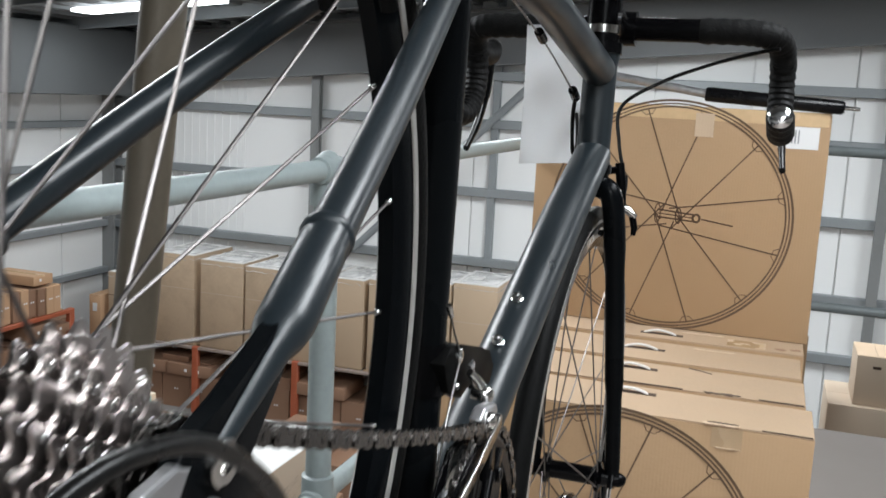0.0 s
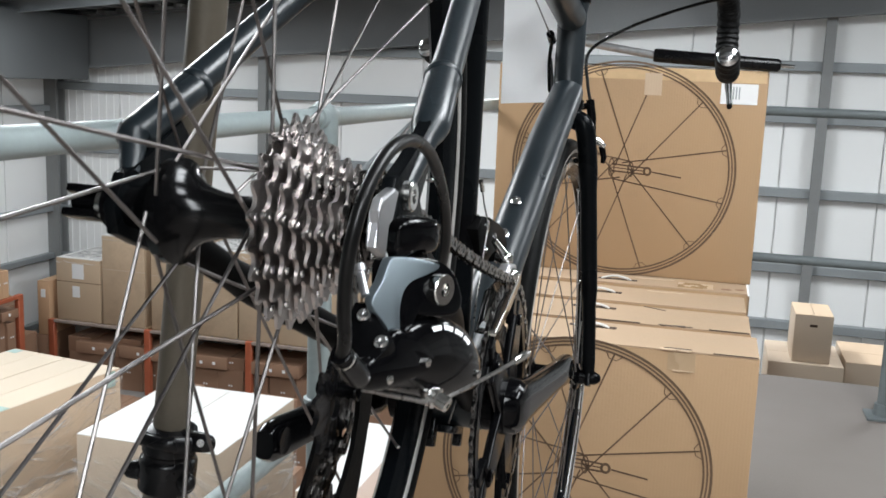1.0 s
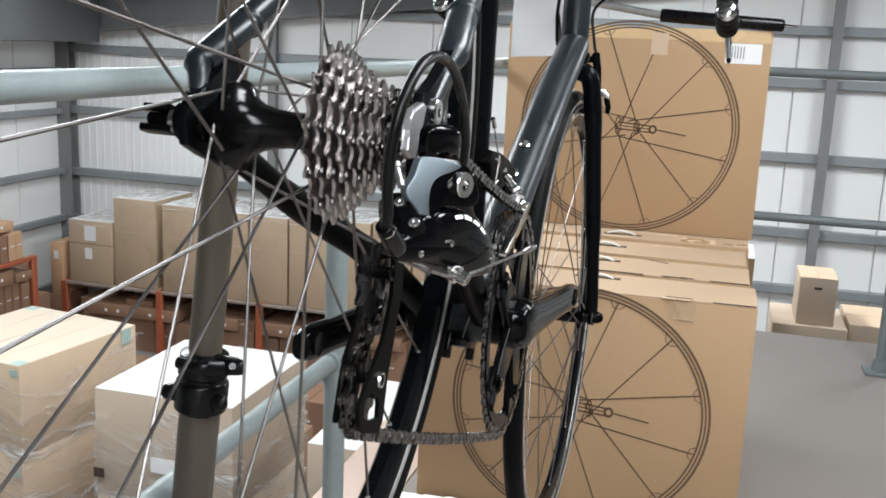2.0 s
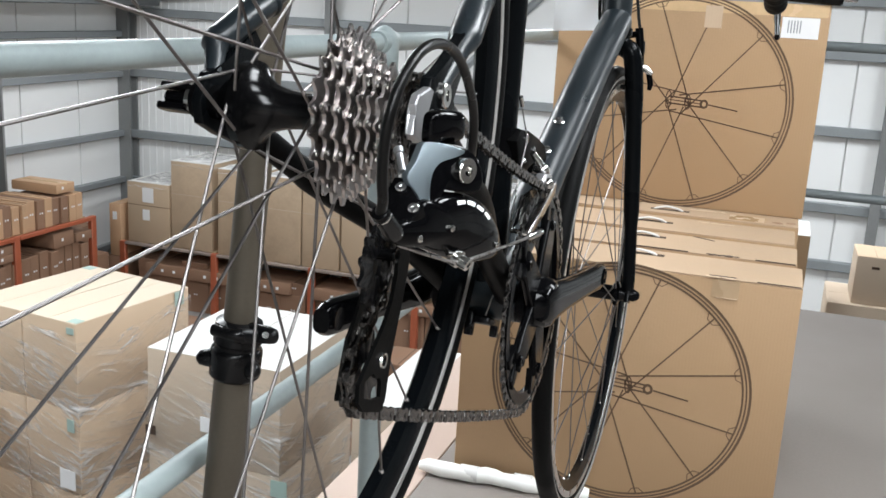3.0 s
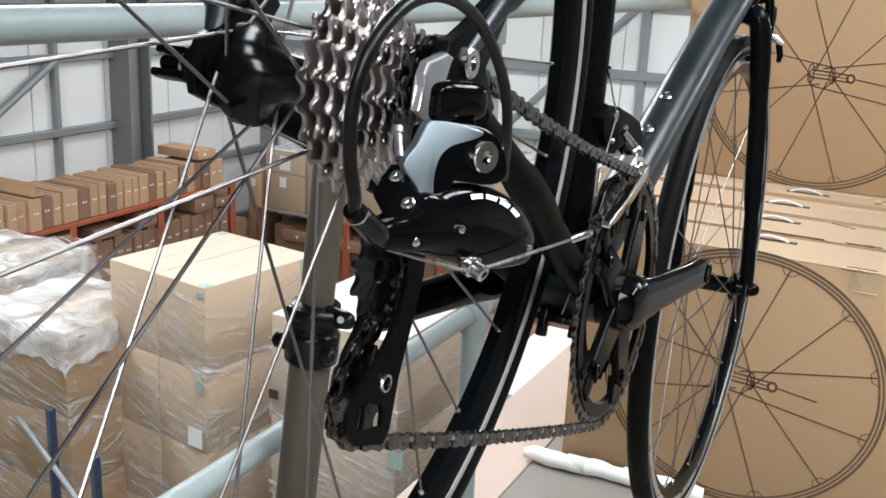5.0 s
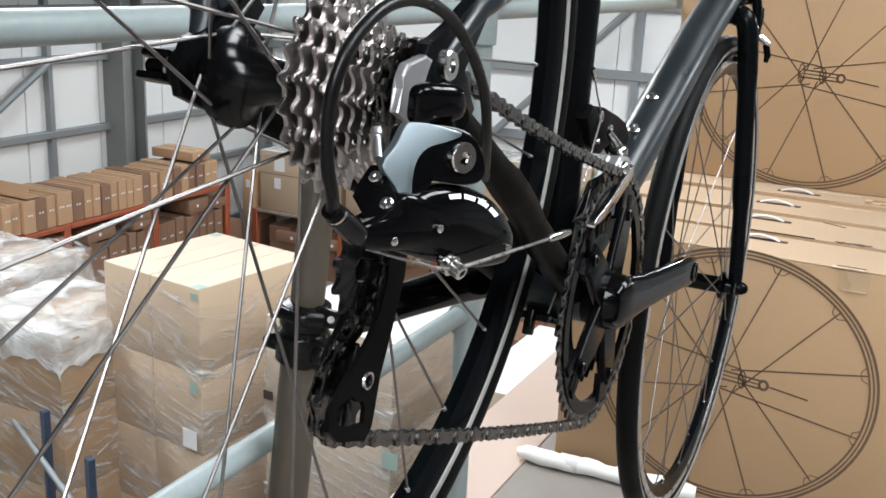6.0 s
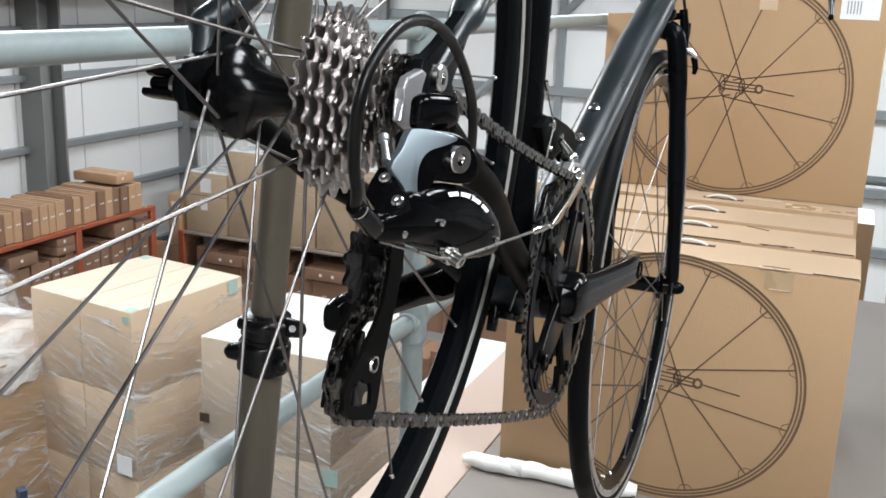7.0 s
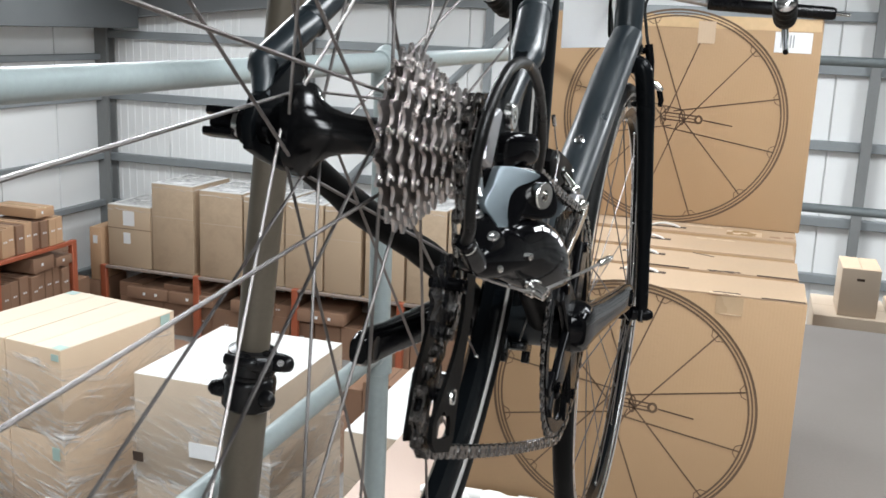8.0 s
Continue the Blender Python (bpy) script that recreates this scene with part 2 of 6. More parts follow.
def finish(bm, smooth=True, angle=40):
    bmesh.ops.recalc_face_normals(bm, faces=bm.faces)
    for f in bm.faces:
        f.smooth = smooth
    if smooth:
        lim = radians(angle)
        for e in bm.edges:
            e.smooth = len(e.link_faces) == 2 and e.calc_face_angle(0) < lim
    return bm


def mesh_of(name, bm, mat, smooth=True, angle=40):
    finish(bm, smooth, angle)
    me = bpy.data.meshes.new(name)
    bm.to_mesh(me)
    bm.free()
    me.materials.append(M[mat])
    return me


def part(name, bm, mat, parent=None, label="", smooth=True, angle=40):
    ob = new(name, mesh_of(name, bm, mat, smooth, angle))
    if parent is not None:
        ob.parent = parent
    if label:
        tagged(ob, label)
    return ob


def share(name, me, parent, m, label=""):
    """Another object on the same mesh."""
    ob = new(name, me)
    ob.parent = parent
    ob.matrix_basis = m
    if label:
        tagged(ob, label)
    return ob


def thing(name, place, label, category, group="", kind="", turn=(0, 0, 0)):
    ob = new(name)
    ob.empty_display_size = 0.1
    ob.matrix_basis = pose(*place, *turn)
    return tagged(ob, label, category, group, kind)


def box(bm, x0, x1, y0, y1, z0, z1, bev=0.0, seg=2):
    r = bmesh.ops.create_cube(bm, size=1)
    vs = r["verts"]
    for v in vs:
        v.co = Vector(((x0 + x1) / 2 + v.co.x * (x1 - x0), (y0 + y1) / 2 + v.co.y * (y1 - y0), (z0 + z1) / 2 + v.co.z * (z1 - z0)))
    if bev:
        es = list({e for v in vs for e in v.link_edges})
        bmesh.ops.bevel(bm, geom=es, offset=bev, segments=seg, profile=0.5, affect="EDGES", clamp_overlap=True)
    return bm


def solid(x0, x1, y0, y1, z0, z1, bev=0.0, seg=2):
    return box(bmesh.new(), x0, x1, y0, y1, z0, z1, bev, seg)


def tube(bm, points, radii, n=12, cap=True, flat=1.0):
    """A round tube along points; radii: one or one per point. flat squeezes it along the second normal."""
    pts = [Vector(p) for p in points]
    if not isinstance(radii, (list, tuple)):
        radii = [radii] * len(pts)
    tans = [(pts[min(i + 1, len(pts) - 1)] - pts[max(i - 1, 0)]).normalized() for i in range(len(pts))]
    ref = Vector((0, 0, 1)) if abs(tans[0].z) < 0.9 else Vector((1, 0, 0))
    a = tans[0].cross(ref).normalized()
    rings = []
    for p, t, r in zip(pts, tans, radii):
        a = (a - t * a.dot(t)).normalized()
        b = t.cross(a)
        rings.append([bm.verts.new(p + a * (r * math.cos(k * 2 * math.pi / n)) + b * (r * flat * math.sin(k * 2 * math.pi / n))) for k in range(n)])
    for u, v in zip(rings, rings[1:]):
        for k in range(n):
            bm.faces.new((u[k], u[(k + 1) % n], v[(k + 1) % n], v[k]))
    if cap:
        bm.faces.new(rings[0][::-1])
        bm.faces.new(rings[-1])
    return bm


def smooth_path(points, steps=6):
    """Points on a smooth curve through the given ones."""
    p = [Vector(q) for q in points]
    p = [2 * p[0] - p[1]] + p + [2 * p[-1] - p[-2]]
    out = []
    for i in range(1, len(p) - 2):
        for k in range(steps):
            t = k / steps
            a, b, c, d = p[i - 1], p[i], p[i + 1], p[i + 2]
            out.append(0.5 * (2 * b + (c - a) * t + (2 * a - 5 * b + 4 * c - d) * t * t + (3 * b - a - 3 * c + d) * t ** 3))
    out.append(p[-2])
    return out


def lathe(bm, profile, axis="X", n=32, centre=(0, 0, 0), closed=False):
    """Turns (along, radius) pairs round an axis."""
    c = Vector(centre)
    rings = []
    for s, r in profile:
        ring = []
        for k in range(n):
            a = 2 * math.pi * k / n
            u, v = r * math.cos(a), r * math.sin(a)
            q = {"X": (s, u, v), "Y": (v, s, u), "Z": (u, v, s)}[axis]
            ring.append(bm.verts.new(c + Vector(q)))
        rings.append(ring)
    pairs = list(zip(rings, rings[1:])) + ([(rings[-1], rings[0])] if closed else [])
    for u, v in pairs:
        for k in range(n):
            bm.faces.new((u[k], u[(k + 1) % n], v[(k + 1) % n], v[k]))
    if not closed:
        bm.faces.new(rings[0][::-1])
        bm.faces.new(rings[-1])
    return bm


def prism(bm, outline, a0, a1, axis="X", bev=0.0):
    """An outline extruded along an axis. For X the outline is (y, z), for Y (x, z), for Z (x, y)."""
    def at(p, a):
        return {"X": (a, p[0], p[1]), "Y": (p[0], a, p[1]), "Z": (p[0], p[1], a)}[axis]
    lo = [bm.verts.new(at(p, a0)) for p in outline]
    hi = [bm.verts.new(at(p, a1)) for p in outline]
    n = len(outline)
    faces = [bm.faces.new(lo[::-1]), bm.faces.new(hi)]
    for i in range(n):
        faces.append(bm.faces.new((lo[i], lo[(i + 1) % n], hi[(i + 1) % n], hi[i])))
    if bev:
        es = [e for f in faces[:2] for e in f.edges]
        bmesh.ops.bevel(bm, geom=es, offset=bev, segments=2, profile=0.5, affect="EDGES", clamp_overlap=True)
    return bm


def ring_plate(bm, outer, inner, a0, a1, axis_centre=(0, 0, 0)):
    """A flat ring across X between two outlines of the same length in (y, z)."""
    c = Vector(axis_centre)
    n = len(outer)
    v = [[bm.verts.new(c + Vector((a, p[0], p[1]))) for p in o] for a in (a0, a1) for o in (outer, inner)]
    o0, i0, o1, i1 = v
    for k in range(n):
        j = (k + 1) % n
        bm.faces.new((o0[k], i0[k], i0[j], o0[j]))
        bm.faces.new((o1[k], o1[j], i1[j], i1[k]))
        bm.faces.new((o0[k], o0[j], o1[j], o1[k]))
        bm.faces.new((i0[k], i1[k], i1[j], i0[j]))
    return bm

def plate_with_hole(outer, hole, x0, x1):
    """A flat plate across X with one opening through it."""
    bm = bmesh.new()
    sides = []
    for x in (x0, x1):
        loops = [[bm.verts.new((x, y, z)) for y, z in loop] for loop in (outer, hole)]
        edges = [bm.edges.new((lp[k], lp[(k + 1) % len(lp)])) for lp in loops for k in range(len(lp))]
        bmesh.ops.triangle_fill(bm, use_beauty=True, edges=edges)
        sides.append(loops)
    for u, v in zip(sides[0], sides[1]):
        for k in range(len(u)):
            j = (k + 1) % len(u)
            bm.faces.new((u[k], u[j], v[j], v[k]))
    bmesh.ops.recalc_face_normals(bm, faces=bm.faces)
    return bm


# ---- the hall ----
XL, YB, XR, YF, ZG = -8.1, 10.6, 8.0, -8.0, -2.7
EDGE_X, EDGE_Y, FZ = -0.652, 3.42, 0.058


def structure(name, bm, mat, label, category, smooth=False):
    ob = part(name, bm, mat, None, "", smooth)
    return tagged(ob, label, category, "", "structure")


structure("ground", solid(XL - 0.3, XR + 0.3, YF - 0.3, YB + 0.3, ZG - 0.3, ZG), "ground", "grey concrete floor of the warehouse hall", "floor")
deck = structure("mezzanine_floor", solid(EDGE_X, XR, YF, EDGE_Y, FZ - 0.06, FZ - 0.0185, 0.002), "floor", "pale beige boarded mezzanine floor", "floor")
# flooring boards with fine joints, and a pinkish plank along the edge
plank = mesh_of("edge_plank", solid(0.0, 0.187, 0.0, 2.397, -0.018, 0.0, 0.0015, 1), "floor_edge", False)
sheet_board = mesh_of("floor_board", solid(0.0, 2.397, 0.0, 2.397, -0.018, 0.0, 0.0012, 1), "floor", False)
y = EDGE_Y - 2.4
while y > YF:
    share("edge_plank", plank, deck, pose(EDGE_X, y, FZ))
    for k in range(4):
        share("floor_board", sheet_board, deck, pose(EDGE_X + 0.190 + 2.4 * k, y, FZ))
    y -= 2.4


def wall_slab(name, x0, x1, y0, y1, label, mat="wall"):
    ob = structure(name, solid(x0, x1, y0, y1, ZG, 4.4), mat, label, "wall")
    return ob


wall_n = wall_slab("wall_north", XL - 0.2, XR + 0.2, YB, YB + 0.2, "white sheet-clad end wall behind grey girts")
wall_w = wall_slab("wall_west", XL - 0.2, XL, YF, YB, "white sheet-clad long wall behind grey girts")
wall_slab("wall_east", XR, XR + 0.2, YF, YB, "plain bare white wall", "wall_plain")
wall_slab("wall_south", XL - 0.2, XR + 0.2, YF - 0.2, YF, "plain bare white wall", "wall_plain")

# cladding sheets with seams, each a piece of its wall
PW = 1.0
me = mesh_of("sheet", solid(-PW / 2 + 0.008, PW / 2 - 0.008, -0.03, 0.0, ZG, 3.4, 0.004, 1), "wall", False)
x = XL + PW / 2
while x < XR:
    share("cladding_sheet", me, wall_n, pose(x, YB, 0))
    x += PW
y = YB - PW / 2
while y > YF:
    share("cladding_sheet", me, wall_w, pose(XL, y, 0, 0, 0, 90))
    y -= PW
# ribs of the corner sheets
rib = mesh_of("rib", solid(-0.010, 0.010, -0.040, -0.028, ZG, 3.0), "wall", False)
for k in range(17):
    share("rib", rib, wall_n, pose(XL + 0.25 + k * 0.11, YB, 0))


def beam_section(bm, p, q, w, h, t, up=Vector((0, 0, 1))):
    """An I-section from p to q: w wide, h deep, t thick."""
    p, q = Vector(p), Vector(q)
    d = (q - p).normalized()
    s = d.cross(up).normalized()
    u = s.cross(d).normalized()
    for s0, s1, u0, u1 in ((-w / 2, w / 2, h / 2 - t, h / 2), (-w / 2, w / 2, -h / 2, -h / 2 + t), (-t / 2, t / 2, -h / 2 + t, h / 2 - t)):
        v = [bm.verts.new(e + s * a + u * b) for e in (p, q) for a, b in ((s0, u0), (s1, u0), (s1, u1), (s0, u1))]
        for f in ((0, 1, 2, 3), (7, 6, 5, 4), (0, 4, 5, 1), (1, 5, 6, 2), (2, 6, 7, 3), (3, 7, 4, 0)):
            bm.faces.new([v[i] for i in f])
    return bm


def column(x, y, w, top):
    bm = beam_section(bmesh.new(), (x, y, ZG), (x, y, top), w, w, 0.03, Vector((0, 1, 0)))
    return structure("column", bm, "column", "grey steel column against the wall", "column")


column(XL + 0.11, YB - 0.13, 0.19, roof_z(XL))
for y in (7.84, 4.6, 0.7, -3.8):
    column(XL + 0.16, y, 0.34, roof_z(XL))
for x in (-5.05, 1.26, 6.4):
    column(x, YB - 0.16, 0.10, roof_z(x))
# horizontal girts
for z in (-2.2, -1.36, -0.735, 0.075, 0.86, 1.40, 2.0):
    structure("girt", solid(XL + 0.05, XR, YB - 0.13, YB - 0.035, z - 0.05, z + 0.05, 0.008, 1), "girt", "grey steel girt along the end wall", "girt")
# the beam's 0.8 m overhang is invented, to shade the wall's upper part
structure("eave_beam", solid(XL + 0.001, XL + 0.80, YF, YB - 0.36, 0.95, 1.72, 0.01, 1), "steelwork", "deep grey steel eave beam along the long wall", "beam")
for z in (-2.2, -1.34, -0.72, 0.055, 0.57):
    structure("girt", solid(XL + 0.035, XL + 0.12, YF, YB, z - 0.04, z + 0.04, 0.008, 1), "girt", "grey steel girt along the long wall", "girt")
# slim uprights between the girts
for x in (-2.85, 2.95, 4.6):
    structure("upright", solid(x - 0.04, x + 0.04, YB - 0.11, YB - 0.03, ZG, roof_z(x)), "girt", "slim grey steel upright on the wall", "upright")
for y in (6.87, 3.4, 2.0):
    structure("upright", solid(XL + 0.03, XL + 0.11, y - 0.028, y + 0.028, ZG, roof_z(XL)), "girt", "slim grey steel upright on the wall", "upright")
# wind brace on the end wall
bm = tube(bmesh.new(), [(-4.5, YB - 0.2, -0.72), (-2.35, YB - 0.2, 1.40)], 0.045, 8)
structure("brace", bm, "girt", "slanting grey tube brace on the end wall", "brace", True)
bm = tube(bmesh.new(), [(XL + 0.16, 5.62, -0.72), (XL + 0.16, 6.84, 0.06)], 0.045, 8)
structure("brace", bm, "girt", "slanting grey tube brace on the long wall", "brace", True)
# rafters and roof
def rafter(y):
    bm = beam_section(bmesh.new(), (XL, y, roof_z(XL) - 0.42), (XR, y, roof_z(XR) - 0.42), 0.22, 0.62, 0.03)
    return structure("rafter", bm, "rafter", "deep grey steel roof rafter", "rafter")


for y in (YB - 0.25, 0.0, -3.8):
    rafter(y)
bm = bmesh.new()
box(bm, XL - 0.2, XR + 0.2, YF - 0.2, YB + 0.2, 0, 0.08)
n_rib = 60
for k in range(n_rib):
    x = XL + (k + 0.5) * (XR - XL) / n_rib
    box(bm, x - 0.035, x + 0.035, YF, YB, -0.035, 0.002)
for v in bm.verts:
    v.co.z += roof_z(v.co.x)
structure("ceiling", bm, "roof", "grey ribbed roof sheets seen from below", "ceiling")
for y in range(-7, 11, 2):
    bm = beam_section(bmesh.new(), (XL, y, roof_z(XL) - 0.08), (XR, y, roof_z(XR) - 0.08), 0.07, 0.14, 0.008)
    structure("purlin", bm, "girt", "thin steel purlin under the roof", "purlin")
# a panel over every lamp, the added ones out of view too
for lx, ly, power, wide, long in ROOFLIGHTS:
    bm = bmesh.new()
    box(bm, lx - wide / 2, lx + wide / 2, ly - long / 2, ly + long / 2, -0.075, -0.045)
    for v in bm.verts:
        v.co.z += roof_z(v.co.x)
    structure("rooflight", bm, "sky_panel", "bright translucent rooflight panel", "rooflight")

# ---- railing of the mezzanine ----
RAILX, RAILY, RR = -0.425, 3.03, 0.0160


def railing(name, along, fixed, start, end, posts, label, paint="rail", mid=0.572):
    rt = thing(name, (0, 0, 0), label, "railing")
    def at(s, z):
        return (fixed, s, z) if along == "Y" else (s, fixed, z)
    for nm, z in (("top_rail", 1.088), ("mid_rail", mid)):
        part(nm, tube(bmesh.new(), [at(start, z), at(end, z)], RR, 24), paint, rt)
    for s in posts:
        p = at(s, 0)
        part("post", tube(bmesh.new(), [(p[0], p[1], FZ), (p[0], p[1], 1.078)], 0.020, 24), paint, rt)
        bm = bmesh.new()
        ax = along
        off = [-0.034, -0.032, -0.026, -0.0245, 0.0245, 0.026, 0.032, 0.034]
        rad = [0.0160, 0.0200, 0.0200, 0.0210, 0.0210, 0.0200, 0.0200, 0.0160]
        lathe(bm, list(zip(off, rad)), "Y" if ax == "Y" else "X", 24, (p[0], p[1], 1.088))
        lathe(bm, [(-0.055, 0.0212), (-0.053, 0.0255), (-0.01, 0.0258), (0.006, 0.0245), (0.018, 0.019), (0.026, 0.010), (0.029, 0.002)], "Z", 24, (p[0], p[1], 1.088))
        part("joint", bm, paint, rt, "rounded painted pipe fitting")
        bm = bmesh.new()
        lathe(bm, [(-0.04, 0.0212), (-0.038, 0.0255), (0.038, 0.0255), (0.04, 0.0212)], "Z", 24, (p[0], p[1], mid))
        lathe(bm, list(zip(off, rad)), "Y" if ax == "Y" else "X", 24, (p[0], p[1], mid))
        part("joint", bm, paint, rt, "rounded painted pipe fitting")
        bm = solid(p[0] - 0.055, p[0] + 0.055, p[1] - 0.055, p[1] + 0.055, FZ, FZ + 0.01, 0.002)
        lathe(bm, [(0.008, 0.03), (0.05, 0.028), (0.052, 0.022)], "Z", 20, (p[0], p[1], FZ))
        part("base_plate", bm, paint, rt)
    return rt


railing("pipe_railing", "Y", RAILX, -3.2, RAILY, (-2.6, -0.8, 0.998, 2.6), "pale grey-green pipe railing along the mezzanine edge")
railing("pipe_railing", "X", RAILY, RAILX, 5.5, (0.832, 2.6, 4.3), "dull grey pipe railing across the mezzanine end", "rail_dark", 0.584)
# ---- the bicycle, nose down in a work stand ----
AXLE, NOSE = Vector((0.0, -0.125, 1.105)), 20.3
bike = thing("bicycle", AXLE, "dark slate road bicycle held nose-down in a work stand", "bicycle", turn=(-NOSE, 0, 0))
TO_BIKE = pose(*AXLE, -NOSE, 0, 0).inverted()


def W(x, y, z):
    """A place in the hall, in the bicycle's own axes."""
    return TO_BIKE @ Vector((x, y, z))


AX = Vector((0, 0.0086, -0.0059))
BB = Vector((0, 0.405, -0.066))
FRONT = Vector((0, 1.03, 0.0))
HT0, HT1 = Vector((0, 0.875, 0.352)), Vector((0, 0.836, 0.486))
SEAT = Vector((0, 0.285, 0.350))
STEER = (HT1 - HT0).normalized()

# frame tubes
part("down_tube", tube(bmesh.new(), [BB + Vector((0, 0.014, 0.002)), Vector((0, 0.55, 0.059)), Vector((0, 0.75, 0.260)), HT0 + Vector((0, -0.006, 0.014))], [0.0205, 0.0222, 0.0226, 0.0215], 28), "frame", bike)
part("top_tube", tube(bmesh.new(), [SEAT + Vector((0, 0.0, -0.01)), (SEAT + HT1) / 2 + Vector((0, 0, -0.008)), HT1 + Vector((0, -0.004, -0.028))], [0.0165, 0.0175, 0.0195], 28), "frame", bike)
part("seat_tube", tube(bmesh.new(), [BB, SEAT, SEAT + (SEAT - BB).normalized() * 0.05], 0.0165, 28), "fork", bike)
part("head_tube", tube(bmesh.new(), [HT0, HT0 + STEER * 0.02, HT1 - STEER * 0.02, HT1], [0.0225, 0.0195, 0.0195, 0.0225], 28), "frame", bike)
part("bottom_bracket_shell", lathe(bmesh.new(), [(-0.034, 0.018), (-0.034, 0.0215), (0.034, 0.0215), (0.034, 0.018)], "X", 32, BB), "frame", bike)
part("seat_post", tube(bmesh.new(), [SEAT, SEAT + (SEAT - BB).normalized() * 0.16], 0.0136, 24), "black", bike)
lug = bmesh.new()
d = (SEAT - BB).normalized()
tube(lug, [SEAT + d * 0.035, SEAT + d * 0.052], 0.0195, 24)
part("seat_clamp", lug, "black", bike)
for s in (-1, 1):
    # stays end in forged dropouts
    d_top = Vector((s * 0.0665, 0.006, 0.010))
    weld = Vector((s * 0.0660, 0.0388, 0.0520))
    top = SEAT + Vector((s * 0.016, -0.004, -0.041))
    mid = weld.lerp(top, 0.45) + Vector((s * 0.002, -0.001, 0.0))
    if s < 0:
        # this side sits a little wide and high
        weld = Vector((-0.0735, 0.0150, 0.0315))
        mid += Vector((-0.010, 0.0, 0.006))
        top += Vector((-0.011, 0.0, 0.006))
    part("seat_stay", tube(bmesh.new(), smooth_path([weld, mid, top], 8), [0.0086] * 17, 20), "frame", bike)
    sleeve = weld.lerp(top, 0.14)
    part("stay_end", tube(bmesh.new(), [sleeve, weld.lerp(top, 0.13), weld.lerp(top, 0.09), weld, weld.lerp(d_top, 0.10), weld.lerp(d_top, 0.22), weld.lerp(d_top, 0.6), d_top], [0.0080, 0.0093, 0.0095, 0.0096, 0.0088, 0.0068, 0.0058, 0.0046], 20, flat=0.9), "frame", bike)
    part("weld_bead", tube(bmesh.new(), [weld.lerp(top, k) for k in (0.127, 0.132, 0.139, 0.144)], [0.0088, 0.0101, 0.0100, 0.0085], 20), "frame", bike)
    cs0 = BB + Vector((s * 0.026, -0.02, 0.002))
    cs1 = Vector((s * 0.036, 0.26, -0.04))
    cs2 = Vector((s * 0.063, 0.035, -0.008))
    part("chain_stay", tube(bmesh.new(), smooth_path([cs0, cs1, (cs1 + cs2) / 2 + Vector((s * 0.006, 0, 0)), cs2], 6), [0.0115] * 8 + [0.0105] * 6 + [0.009] * 5, 20), "stay_black", bike)
    bm = bmesh.new()
    prism(bm, [(0.040, -0.016), (0.046, 0.000), (0.026, 0.012), (0.042, 0.046), (0.030, 0.052), (0.008, 0.026), (-0.010, 0.013), (-0.013, -0.004), (-0.006, -0.015), (0.012, -0.016)], s * 0.066 - 0.0032, s * 0.066 + 0.0032, "X", 0.001)
    dropout = part("dropout", bm, "fork", bike)
    if s < 0:
        dropout.location = AX * 0.8
bm = bmesh.new()
tube(bm, [Vector((-0.032, 0.215, 0.255)), Vector((0.032, 0.215, 0.255))], 0.006, 14)
part("stay_bridge", bm, "frame", bike)
# bottle bolts on the upper face of the down tube
dt_dir = Vector((0, 0.7071, 0.7071))
dt_up = Vector((0, -0.7071, 0.7071))
for q in (W(0, 0.5126, 1.0408), W(0, 0.4596, 1.0058)):
    along = (q - BB).dot(dt_dir)
    base = BB + dt_dir * along - Vector((0, 0, 0.0245))
    base += dt_up * 0.0255
    bm = bmesh.new()
    lathe(bm, [(0.0, 0.0052), (0.0012, 0.0056), (0.002, 0.0046), (0.0048, 0.0044), (0.0052, 0.0036), (0.0052, 0.0022), (0.0025, 0.002)], "Z", 16)
    bmesh.ops.transform(bm, matrix=Matrix.Translation(base + dt_up * 0.0012) @ dt_up.to_track_quat("Z", "Y").to_matrix().to_4x4(), verts=bm.verts)
    part("bottle_bolt", bm, "steel", bike)


